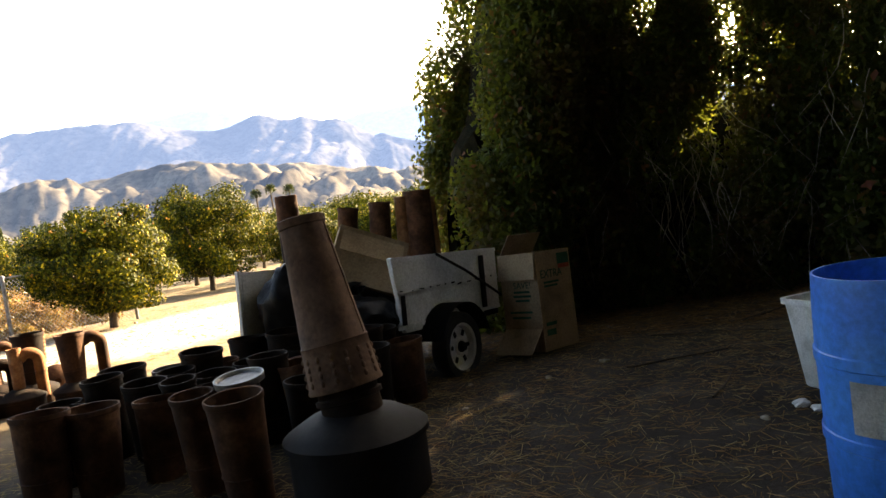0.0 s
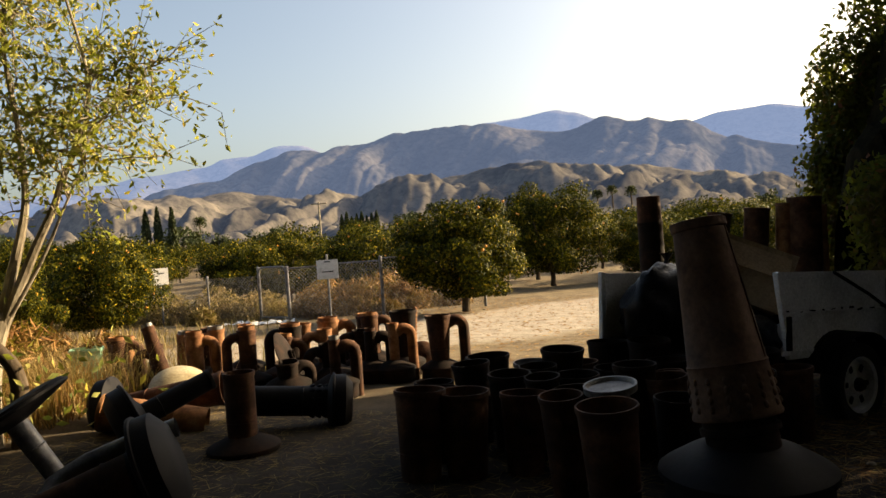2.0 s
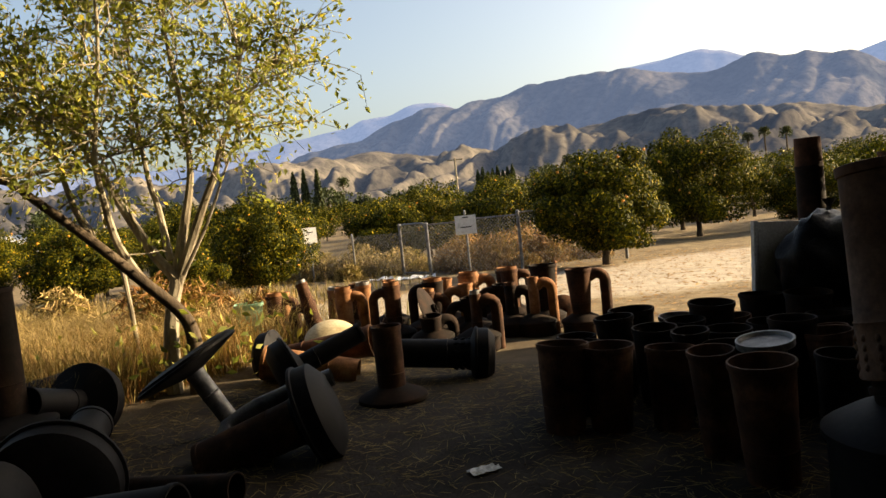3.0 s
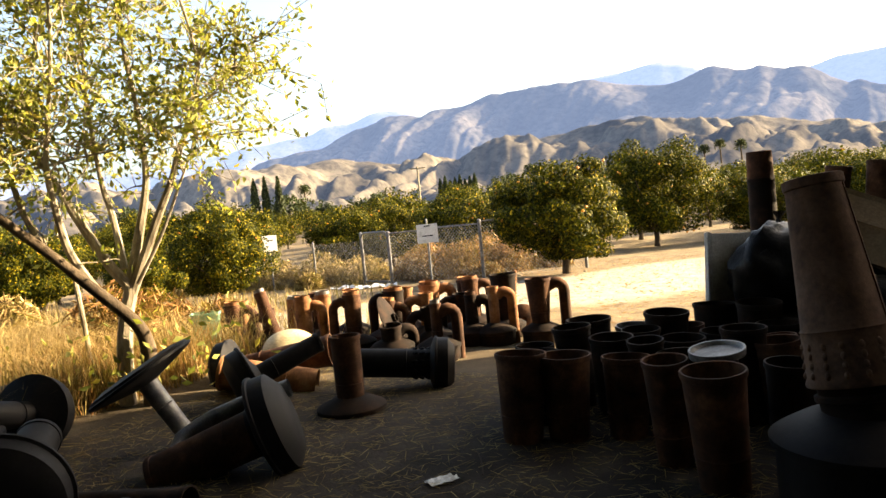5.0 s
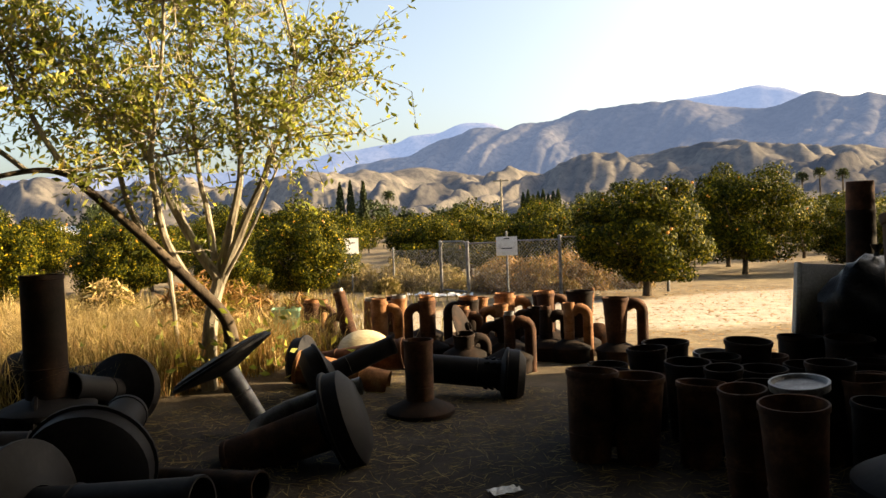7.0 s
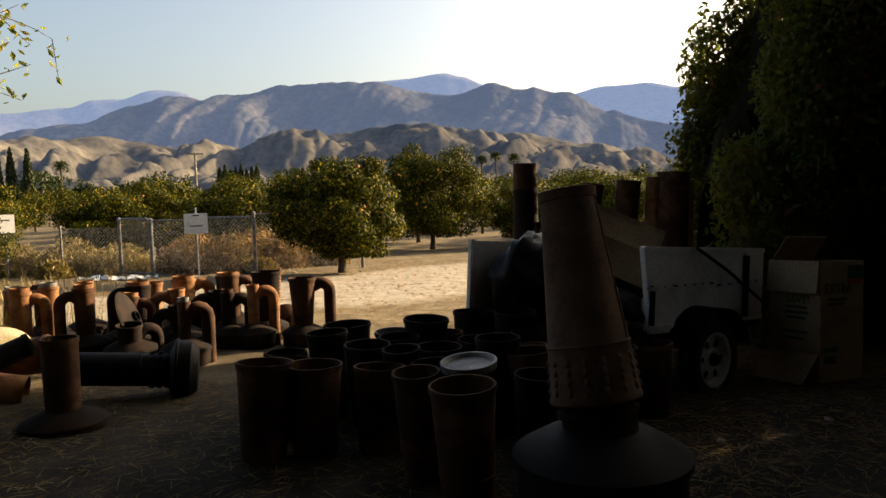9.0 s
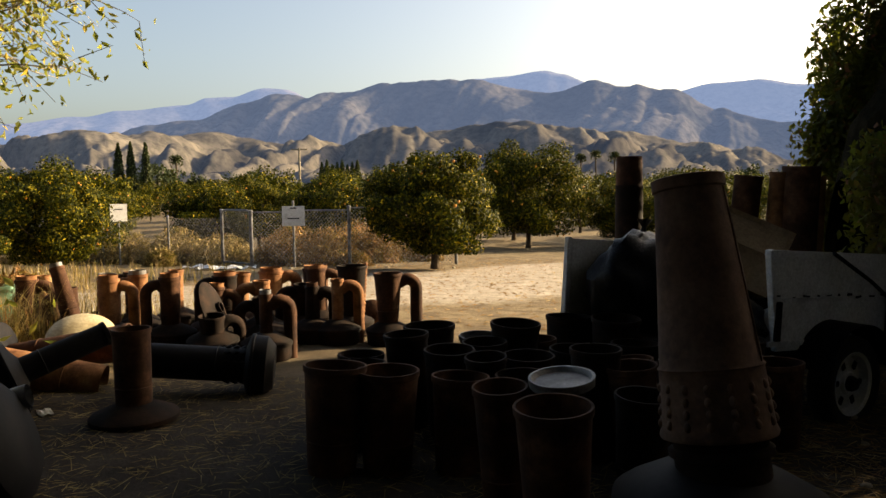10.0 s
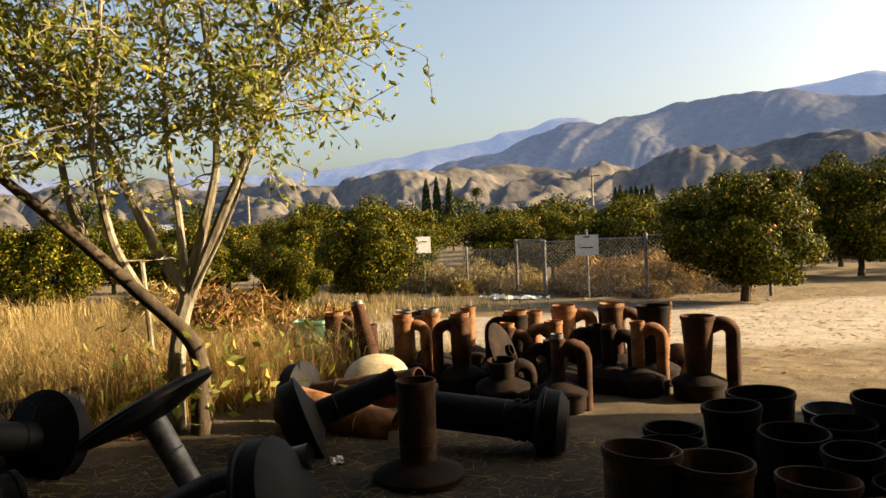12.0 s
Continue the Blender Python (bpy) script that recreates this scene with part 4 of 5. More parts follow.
def stack_pipe(parent, r0, r1, h, mat, m=Matrix(), louvers=0, rim=True):
    bm = bmesh.new()
    band(bm, r0, r1, 0, h, m=m)
    lathe(bm, [(r0 + (r1 - r0) * 0.3 + 0.001, h * 0.30), (r0 + (r1 - r0) * 0.3 + 0.006, h * 0.305), (r0 + (r1 - r0) * 0.31 + 0.001, h * 0.312)], 28, m)
    ob = part("flue", bm, mat, parent)
    if rim:
        bm = bmesh.new()
        lathe(bm, [(r1 - 0.003, h - 0.03), (r1 + 0.005, h - 0.026), (r1 + 0.006, h - 0.004), (r1 + 0.004, h + 0.002), (r1 - 0.005, h + 0.001), (r1 - 0.006, h - 0.02)], 28, m)
        part("rim", bm, mat, parent)
    for row in range(3 if louvers else 0):
        for k in range(louvers):
            a = 2 * math.pi * k / louvers
            z = h * (0.07 + 0.07 * row)
            r = r0 + (r1 - r0) * z / h
            bm = bmesh.new()
            q = m @ Matrix.Rotation(a, 4, "Z") @ pose(r + 0.004, 0, z, 0, -18, 0)
            bmesh.ops.create_icosphere(bm, subdivisions=1, radius=1, matrix=q @ Matrix.Diagonal((0.012, 0.016, 0.026, 1)))
            part("louver", bm, mat, ob)
    return ob


def bowl(parent, r, h, mat, label=""):
    bm = bmesh.new()
    lathe(bm, [(0, 0), (r * 0.9, 0), (r * 0.97, 0.02), (r * 0.97, h - 0.03), (r * 1.03, h - 0.025), (r * 1.03, h), (r * 0.97, h + 0.012), (r * 0.6, h + 0.05), (r * 0.35, h + 0.075), (0, h + 0.08)], 36)
    return part("bowl", bm, mat, parent, label)


def elbow(parent, r, out, drop, top, start, angle, mat, ribs=False):
    """The return pipe: out of the stack near its top, over a bend and down to the bowl."""
    out, bend = out * 0.8, 0.085
    pts = [(start, top - 0.04)]
    for k in range(9):
        a = math.pi * (0.62 - 0.62 * k / 8)
        pts.append((start + out - bend + bend * math.cos(a), top - bend + bend * math.sin(a)))
    pts.append((start + out, top - bend - drop))
    c, s = math.cos(angle), math.sin(angle)
    bm = bmesh.new()
    n = len(pts)
    tube(bm, [(x * c, x * s, z) for x, z in pts], [r * (1 + (0.10 * (i % 2) if ribs else 0)) for i in range(n)], 14, False)
    return part("return_pipe", bm, mat, parent)


def heater(x, y, top, r0, r1, mat, turn=45.0, pipe=0.05, out=0.2, drop=0.35, tilt=(0, 0), collar=None, ribs=False, label="", base=(0.2, 0.14)):
    g = height(x, y)
    t = thing("orchard_heater", pose(x, y, g, tilt[0], tilt[1], 0), label or "rusted steel orchard heater with a bent return pipe", "orchard heater", "orchard heaters in the sun")
    h = top - g
    bowl(t, base[0], base[1], M_RUST_DARK)
    stack_pipe(t, r0, r1, h - base[1] - 0.02, mat, pose(0, 0, base[1] + 0.02))
    if collar:
        bm = bmesh.new()
        band(bm, r1 * 0.9, r1 * 0.9, h - 0.04, h + 0.035)
        part("collar", bm, collar, t)
    if pipe:
        elbow(t, pipe, out, drop, h - 0.06, max(r0, r1) * 0.6, radians(turn), mat, ribs)
    return t


R, RO, RD, G = M_RUST, M_RUST_ORANGE, M_RUST_DARK, M_GALV
HEATERS = [  # x, y, top, lower radius, upper radius, material, turn of the pipe, its radius, reach, drop, tilt, collar
    (-4.62, 6.62, 0.40, 0.07, 0.08, RD, 225, 0.05, 0.2, 0.3, (3, 4), None), (-5.02, 5.86, 0.44, 0.06, 0.07, R, 45, 0.045, 0.18, 0.3, (-4, 2), RO), (-4.46, 5.92, 0.38, 0.08, 0.08, RD, 225, 0.05, 0.2, 0.25, (4, -5), None),
    (-5.36, 6.6, 0.48, 0.07, 0.085, RO, 225, 0.045, 0.18, 0.3, (0, 3), None), (-6.05, 5.25, 0.46, 0.07, 0.075, R, 225, 0.045, 0.17, 0.3, (3, -3), None), (-6.22, 5.7, 0.50, 0.075, 0.085, RO, 45, 0, 0, 0, (-3, 4), G),
    (-4.72, 7.05, 0.50, 0.09, 0.10, R, 45, 0.05, 0.2, 0.35, (0, -3), RO), (-4.55, 5.35, 0.30, 0.09, 0.10, RD, 60, 0.05, 0.2, 0.2, (6, 4), None),
    (-6.56, 5.19, 0.52, 0.085, 0.092, R, 45, 0.05, 0.19, 0.30, (0, 0), RO), (-6.9, 5.6, 0.50, 0.06, 0.06, RO, 45, 0, 0, 0, (0, 0), None),
    (-5.40, 5.09, 0.58, 0.075, 0.082, RO, 45, 0.045, 0.17, 0.3, (0, 0), RO), (-5.85, 5.75, 0.56, 0.085, 0.09, R, 225, 0.045, 0.17, 0.3, (0, 0), None),
    (-5.56, 5.53, 0.57, 0.07, 0.08, RO, 225, 0.04, 0.17, 0.3, (0, 0), G), (-5.9, 6.3, 0.52, 0.06, 0.07, RO, 45, 0, 0, 0, (0, 0), None),
    (-5.03, 5.38, 0.58, 0.075, 0.085, R, 225, 0.045, 0.17, 0.3, (0, 0), RO), (-5.13, 6.14, 0.51, 0.10, 0.11, RD, 225, 0.05, 0.2, 0.3, (0, 0), RO), (-5.30, 7.02, 0.46, 0.10, 0.125, RO, 45, 0.06, 0.24, 0.4, (0, 0), RO),
    (-4.75, 6.2, 0.47, 0.07, 0.075, RO, 225, 0.05, 0.2, 0.3, (0, 0), None), (-4.12, 5.48, 0.47, 0.05, 0.05, R, 48, 0.05, 0.2, 0.4, (0, 0), G),
    (-4.99, 7.38, 0.46, 0.12, 0.135, R, 225, 0, 0, 0, (0, 0), RO), (-4.30, 6.35, 0.42, 0.07, 0.06, RD, 45, 0.055, 0.2, 0.4, (0, 0), R),
    (-4.06, 6.40, 0.49, 0.05, 0.055, RO, 45, 0.05, 0.2, 0.45, (0, 0), None), (-4.22, 6.90, 0.56, 0.10, 0.145, RD, 45, 0, 0, 0, (0, 0), None),
    (-3.64, 6.58, 0.54, 0.085, 0.125, R, 40, 0.055, 0.23, 0.45, (0, 0), None), (-5.66, 5.0, 0.70, 0.08, 0.055, R, 45, 0, 0, 0, (3, -16), G)]
for x, y, top, r0, r1, mat, turn, pipe, out, drop, tilt, collar in HEATERS:
    heater(x, y, top, r0, r1, mat, turn, pipe, out, drop, tilt, collar, ribs=(x == -4.12),
           label="rusted orchard heater with a leaning stack" if tilt[1] else "rusted orchard heater with a pale collar and ribbed return pipe" if x == -4.12 else "")

# weld seam on the flared stack
seam = [o for o in scene.objects if o.name.startswith("orchard_heater") and abs(o.location.x + 4.22) < 0.01][0]
for k in range(14):
    bm = bmesh.new()
    a = radians(18)
    z = 0.2 + 0.038 * k
    rr = 0.10 + 0.045 * (z - 0.16) / 0.6
    bmesh.ops.create_icosphere(bm, subdivisions=1, radius=1, matrix=pose(rr * math.cos(a), rr * math.sin(a), z) @ Matrix.Diagonal((0.018, 0.022, 0.024, 1)))
    part("seam_bead", bm, M_RUST_ORANGE, seam)


def dish(x, y, z, r, deep, turn, lean, mat, label, neck=True):
    """A round heater lid or bowl standing on edge; it faces turn (degrees from +y to the left), leaning back."""
    t = thing("metal_dish", pose(x, y, z, 90 - lean, 0, turn), label, "metal dish", "loose dished plates")
    bm = bmesh.new()
    lathe(bm, [(0, deep), (r * 0.5, deep * 0.86), (r * 0.85, deep * 0.45), (r * 0.97, 0.01), (r * 1.03, 0.0), (r * 1.03, -0.006), (r * 0.96, 0.0), (r * 0.8, deep * 0.4), (0, deep - 0.006)], 36)
    part("dish", bm, mat, t)
    if not neck:
        return t
    bm = bmesh.new()
    lathe(bm, [(r * 0.2, deep - 0.02), (r * 0.2, deep + 0.03), (r * 0.17, deep + 0.03), (r * 0.17, deep - 0.02)], 20)
    part("neck", bm, mat, t)
    return t


M_CREAM = two_scale("weathered_cream_enamel", (0.34, 0.27, 0.15), (0.52, 0.44, 0.28), (0.62, 0.55, 0.38), 6, 0.6, 0.1, 0.3, 0.2, 0.003)
dish(-4.99, 4.50, 0.24, 0.23, 0.07, 48, 52, M_CREAM, "weathered cream dished heater lid leaning on the heap", False)
dish(-4.30, 7.40, -0.03, 0.18, 0.05, 40, 12, M_RUST, "rusted dished heater lid standing on edge")
dish(-4.72, 5.55, 0.30, 0.24, 0.04, 115, 20, M_RUST_DARK, "dark rusted heater lid leaning against the stacks")
dish(-4.9, 6.9, 0.10, 0.2, 0.05, 20, 15, M_RUST_DARK, "dark rusted heater lid leaning against the stacks")


# ---- heaters lying and leaning in the shade ----
def fallen(x, y, z, rx, ry, rz, r0, r1, L, disc, mat, disc_mat, label, group="fallen orchard heaters", louvers=0, deep=0.16):
    t = thing("orchard_heater", pose(x, y, z, rx, ry, rz), label, "orchard heater", group)
    stack_pipe(t, r0, r1, L, mat, louvers=louvers)
    if disc:
        bm = bmesh.new()
        rings = [(disc * 0.98, -0.62 * deep), (disc * 1.0, -0.02), (disc * 1.05, -0.015), (disc * 1.05, 0.0), (disc * 0.96, 0.01), (disc * 0.5, 0.04), (r0 * 1.05, 0.06), (r0 * 1.05, 0.0)]
        lathe(bm, [(0, -deep), (disc * 0.7, -0.94 * deep)] + rings, 36)
        part("bowl", bm, disc_mat, t)
    return t


# a heater on its bowl in front of the sunlit row, and its fallen neighbours
upright = heater(-3.66, 3.78, 0.52, 0.095, 0.10, M_RUST, 225, 0, 0.19, 0.12, (0, 0), None, label="rusted orchard heater standing on a flat base", base=(0.23, 0.03))
fallen(-4.35, 4.15, 0.06, 0, 78, 215, 0.11, 0.13, 0.75, 0.0, M_RUST_ORANGE, RD, "orange-rusted heater stack lying on its side", louvers=0)
fallen(-5.2, 4.05, 0.16, 0, 84, 30, 0.09, 0.13, 0.85, 0.24, M_RUST, M_SOOT, "rusted heater lying on its side with an open sooty end")
fallen(-4.45, 3.62, 0.22, 0, 70, 60, 0.08, 0.07, 0.55, 0.25, M_SOOT, M_SOOT, "sooty heater lying on its side with a round bowl")
fallen(-3.55, 4.62, 0.14, 0, 84, 215, 0.11, 0.11, 0.7, 0.2, M_SOOT, M_SOOT, "dark heater with a louvered stack lying on its side", louvers=10)
fallen(-3.30, 2.72, 0.24, 0, 108, 222, 0.13, 0.115, 0.62, 0.27, M_RUST, M_SOOT, "rusted heater lying with its wide bowl on edge")
fallen(-4.22, 2.62, 0.50, 0, 150, 40, 0.06, 0.05, 0.72, 0.32, M_GALV, M_SOOT, "heater turned over with its wide round base in the air", deep=0.055)
fallen(-5.05, 2.35, 0.28, 0, 75, 300, 0.08, 0.09, 0.5, 0.24, M_SOOT, M_SOOT, "sooty heater lying with its bowl on edge")
fallen(-4.2, 2.02, 0.12, 0, 88, 190, 0.07, 0.09, 0.85, 0.0, M_SOOT, M_SOOT, "sooty louvered pipe lying in the heap", louvers=8)
fallen(-3.9, 1.75, 0.10, 0, 88, 20, 0.06, 0.07, 0.9, 0.0, M_RUST_DARK, M_SOOT, "dark rusted pipe lying in the heap")
fallen(-4.9, 1.75, 0.14, 0, 85, 250, 0.11, 0.12, 0.7, 0.26, M_SOOT, M_SOOT, "sooty heater lying in the heap with its bowl on edge")
fallen(-5.7, 1.55, 0.16, 0, 80, 160, 0.10, 0.10, 0.7, 0.25, M_SOOT, M_SOOT, "sooty heater lying in the heap")
fallen(-4.4, 1.35, 0.12, 0, 86, 100, 0.10, 0.10, 0.8, 0.24, M_SOOT, M_SOOT, "sooty heater lying in the heap")

bent = thing("bent_pipe", at_ground(-3.62, 2.62), "grey galvanised bent flue pipe lying in the heap", "pipe")
bm = bmesh.new()
pts = [(0.30, 0.32, 0.36), (0.12, 0.16, 0.30), (-0.02, 0.03, 0.24), (-0.10, -0.06, 0.18)] + [(-0.12 + 0.02 * k, -0.10 - 0.035 * k, 0.15 - 0.022 * k) for k in range(5)]
tube(bm, pts, [0.05, 0.05, 0.05] + [0.05 + 0.006 * (k % 2) for k in range(6)], 14, False)
part("pipe", bm, M_GALV, bent)

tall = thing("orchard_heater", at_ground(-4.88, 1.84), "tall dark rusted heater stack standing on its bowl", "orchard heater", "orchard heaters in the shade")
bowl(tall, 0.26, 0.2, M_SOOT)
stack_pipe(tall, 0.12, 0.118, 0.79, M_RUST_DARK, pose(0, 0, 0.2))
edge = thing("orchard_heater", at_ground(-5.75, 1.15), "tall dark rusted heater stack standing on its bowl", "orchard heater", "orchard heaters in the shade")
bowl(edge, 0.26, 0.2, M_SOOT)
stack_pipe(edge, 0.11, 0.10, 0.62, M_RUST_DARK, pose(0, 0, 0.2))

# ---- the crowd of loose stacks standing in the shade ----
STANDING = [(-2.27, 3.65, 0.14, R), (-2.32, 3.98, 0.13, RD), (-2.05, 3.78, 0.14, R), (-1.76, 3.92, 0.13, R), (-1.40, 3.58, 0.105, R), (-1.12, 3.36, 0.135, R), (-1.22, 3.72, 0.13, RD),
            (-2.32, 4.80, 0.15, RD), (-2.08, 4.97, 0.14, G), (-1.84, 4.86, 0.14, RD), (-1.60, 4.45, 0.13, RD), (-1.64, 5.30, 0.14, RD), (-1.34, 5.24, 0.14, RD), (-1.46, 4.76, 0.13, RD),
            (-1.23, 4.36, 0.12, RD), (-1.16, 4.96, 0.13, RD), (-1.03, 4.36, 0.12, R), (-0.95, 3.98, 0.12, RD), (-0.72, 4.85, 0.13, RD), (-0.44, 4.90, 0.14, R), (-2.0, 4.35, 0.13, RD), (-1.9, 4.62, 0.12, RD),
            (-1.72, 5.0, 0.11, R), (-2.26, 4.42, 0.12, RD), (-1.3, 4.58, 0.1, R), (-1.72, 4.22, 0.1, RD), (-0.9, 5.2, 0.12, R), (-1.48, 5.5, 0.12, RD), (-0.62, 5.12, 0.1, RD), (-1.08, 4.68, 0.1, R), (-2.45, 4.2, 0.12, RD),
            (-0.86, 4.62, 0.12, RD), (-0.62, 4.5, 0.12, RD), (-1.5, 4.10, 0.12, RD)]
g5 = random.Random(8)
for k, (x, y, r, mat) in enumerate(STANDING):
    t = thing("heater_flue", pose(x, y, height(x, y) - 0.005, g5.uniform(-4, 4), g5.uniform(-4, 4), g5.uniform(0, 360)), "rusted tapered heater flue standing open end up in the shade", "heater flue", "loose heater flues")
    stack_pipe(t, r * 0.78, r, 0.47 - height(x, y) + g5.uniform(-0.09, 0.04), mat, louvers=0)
lid = thing("round_lid", pose(-1.18, 3.62, 0.505, 5, -4, 20), "pale galvanised round lid lying on a heater stack", "lid")
bm = bmesh.new()
lathe(bm, [(0, 0.012), (0.105, 0.012), (0.118, 0.03), (0.128, 0.03), (0.126, -0.004), (0.118, 0.0), (0, 0.002)], 32)
part("lid", bm, M_GALV, lid)

# ---- the large heater in the foreground ----
big = thing("orchard_heater", at_ground(-0.57, 3.27), "large rusted orchard heater with a louvered cone on a bowl", "orchard heater", "orchard heaters in the shade")
g0 = height(-0.57, 3.27)
bm = bmesh.new()
lathe(bm, [(0, 0), (0.29, 0), (0.315, 0.03), (0.315, 0.26 - g0), (0.335, 0.265 - g0), (0.335, 0.29 - g0), (0.315, 0.305 - g0), (0.22, 0.36 - g0), (0.13, 0.39 - g0), (0, 0.40 - g0)], 48)
part("bowl", bm, M_SOOT, big, "sooty black bowl with a rolled rim")
tiltm = Matrix.Translation((0, 0, 0.37 - g0)) @ Vector((0, 0, 1)).rotation_difference(Vector((-0.13, 0.10, 0.90))).to_matrix().to_4x4()
bm = bmesh.new()
lathe(bm, [(0.14, -0.02), (0.14, 0.06), (0.155, 0.065), (0.155, 0.085), (0.14, 0.09), (0.14, 0.13)], 40, tiltm)
part("collar", bm, M_RUST_DARK, big, "dark collar under the stack")
cone = tiltm @ Matrix.Translation((0, 0, 0.12))
bm = bmesh.new()
lathe(bm, [(0.155, 0.0), (0.172, 0.002), (0.175, 0.012), (0.168, 0.03), (0.158, 0.17), (0.156, 0.205), (0.160, 0.212), (0.153, 0.22), (0.128, 0.50), (0.106, 0.76), (0.112, 0.765), (0.112, 0.80), (0.106, 0.803), (0.104, 0.80), (0.10, 0.76), (0.15, 0.22), (0.16, 0.01)], 48, cone)
stack = part("cone_flue", bm, M_RUST_BROWN, big, "rusted brown cone stack")
for row in range(4):
    for k in range(15):
        a = 2 * math.pi * k / 15 + 0.1
        bm = bmesh.new()
        q = cone @ Matrix.Rotation(a, 4, "Z") @ pose(0.164 - 0.003 * row, 0, 0.05 + 0.036 * row, 0, -24, 0)
        made = bmesh.ops.create_icosphere(bm, subdivisions=2, radius=1, matrix=q @ Matrix.Diagonal((0.012, 0.0115, 0.017, 1)))
        part("louver", bm, M_RUST_BROWN, stack)
bm = bmesh.new()
box(bm, (0.004, 0.010, 0.54), cone @ pose(0.128, -0.03, 0.49, 0, -5, -13))
part("seam", bm, M_RUST_BROWN, stack, "riveted seam", False)

# ---- blue drum and white bin ----
drum = thing("plastic_drum", pose(1.50, 2.49, height(1.50, 2.49), 0, 0, 0) @ Matrix.Diagonal((1, 1, 0.945, 1)), "bright blue plastic drum with an open top", "drum")
bm = bmesh.new()
lathe(bm, [(0, 0), (0.265, 0), (0.285, 0.03), (0.292, 0.28), (0.298, 0.285), (0.298, 0.325), (0.292, 0.33), (0.296, 0.58), (0.302, 0.585), (0.302, 0.625), (0.296, 0.63), (0.292, 0.80), (0.286, 0.905), (0.278, 0.905), (0.284, 0.80), (0.286, 0.40), (0.26, 0.02), (0, 0.02)], 56)
part("body", bm, M_BLUE, drum)
bm = bmesh.new()
for i in range(7):
    a = radians(-158 + 5 * i)
    for z in (0.36, 0.55):
        bm.verts.new((0.300 * math.cos(a), 0.300 * math.sin(a), z))
bm.verts.ensure_lookup_table()
for i in range(6):
    bm.faces.new([bm.verts[j] for j in (2 * i, 2 * i + 2, 2 * i + 3, 2 * i + 1)])
bmesh.ops.solidify(bm, geom=bm.faces[:], thickness=-0.002)
part("label_sticker", bm, M_RIM, drum, "torn white paper sticker", False)


def tapered_box(bm, w0, d0, w1, d1, h, th=0.006):
    rings = []
    for w, d, z in ((w0 - 0.02, d0 - 0.02, 0), (w0, d0, 0.012), (w1, d1, h - 0.03), (w1 + 0.03, d1 + 0.03, h - 0.03), (w1 + 0.03, d1 + 0.03, h), (w1 - th, d1 - th, h), (w0 - th, d0 - th, 0.02)):
        ring = []
        for cx, cy, a0 in ((1, 1, 0), (-1, 1, 90), (-1, -1, 180), (1, -1, 270)):
            for k in range(4):
                a = radians(a0 + 30 * k)
                rr = 0.035
                ring.append(bm.verts.new((cx * (w / 2 - rr) + rr * math.cos(a), cy * (d / 2 - rr) + rr * math.sin(a), z)))
        rings.append(ring)
    for a, b in zip(rings, rings[1:]):
        for i in range(16):
            bm.faces.new((a[i], a[(i + 1) % 16], b[(i + 1) % 16], b[i]))
    bm.faces.new(rings[0][::-1])
    bm.faces.new(rings[-1])
    return bm


bin_ = thing("storage_bin", at_ground(2.02, 3.93, 20), "translucent white plastic storage bin with a rim", "bin")
bm = bmesh.new()
tapered_box(bm, 0.36, 0.28, 0.46, 0.36, 0.50)
part("body", bm, M_RIM, bin_)
for x, y, s in ((1.66, 3.72, 0.06), (1.70, 3.62, 0.05)):
    t = thing("paper_scrap", at_ground(x, y, 30 * x), "crumpled white paper scrap on the soil", "paper scrap", "paper scraps")
    bm = bmesh.new()
    bmesh.ops.create_icosphere(bm, subdivisions=2, radius=1, matrix=Matrix.Diagonal((s, s * 0.7, s * 0.35, 1)))
    for vtx in bm.verts:
        vtx.co *= 1 + 0.5 * noise.noise(vtx.co * 40)
    part("paper", bm, M_RIM, t, "", False)
for x, y, s in ((-2.34, 2.95, 0.075), (-4.17, 3.61, 0.06), (-1.9, 5.8, 0.05), (-2.6, 4.7, 0.05)):
    t = thing("paper_scrap", at_ground(x, y, 50 * x), "crumpled white paper scrap on the soil", "paper scrap", "paper scraps")
    bm = bmesh.new()
    bmesh.ops.create_grid(bm, x_segments=7, y_segments=5, size=1, matrix=Matrix.Diagonal((s, s * 0.6, 1, 1)))
    for vtx in bm.verts:
        vtx.co.z += 0.012 + 0.02 * noise.noise(vtx.co * 45 + Vector((x, y, 0)))
    bmesh.ops.solidify(bm, geom=bm.faces[:], thickness=0.002)
    part("paper", bm, M_RIM, t, "", False)

green = thing("plastic_crate", at_ground(-7.2, 5.32, 50), "pale green plastic crate standing in the dry grass", "crate")
bm = bmesh.new()
tapered_box(bm, 0.28, 0.22, 0.30, 0.24, 0.46)
M_GREEN = two_scale("pale_green_plastic", (0.18, 0.42, 0.26), (0.28, 0.55, 0.36), (0.36, 0.62, 0.44), 5, 0.5, 0, 0.4, 0.05, 0.001)
part("body", bm, M_GREEN, green)

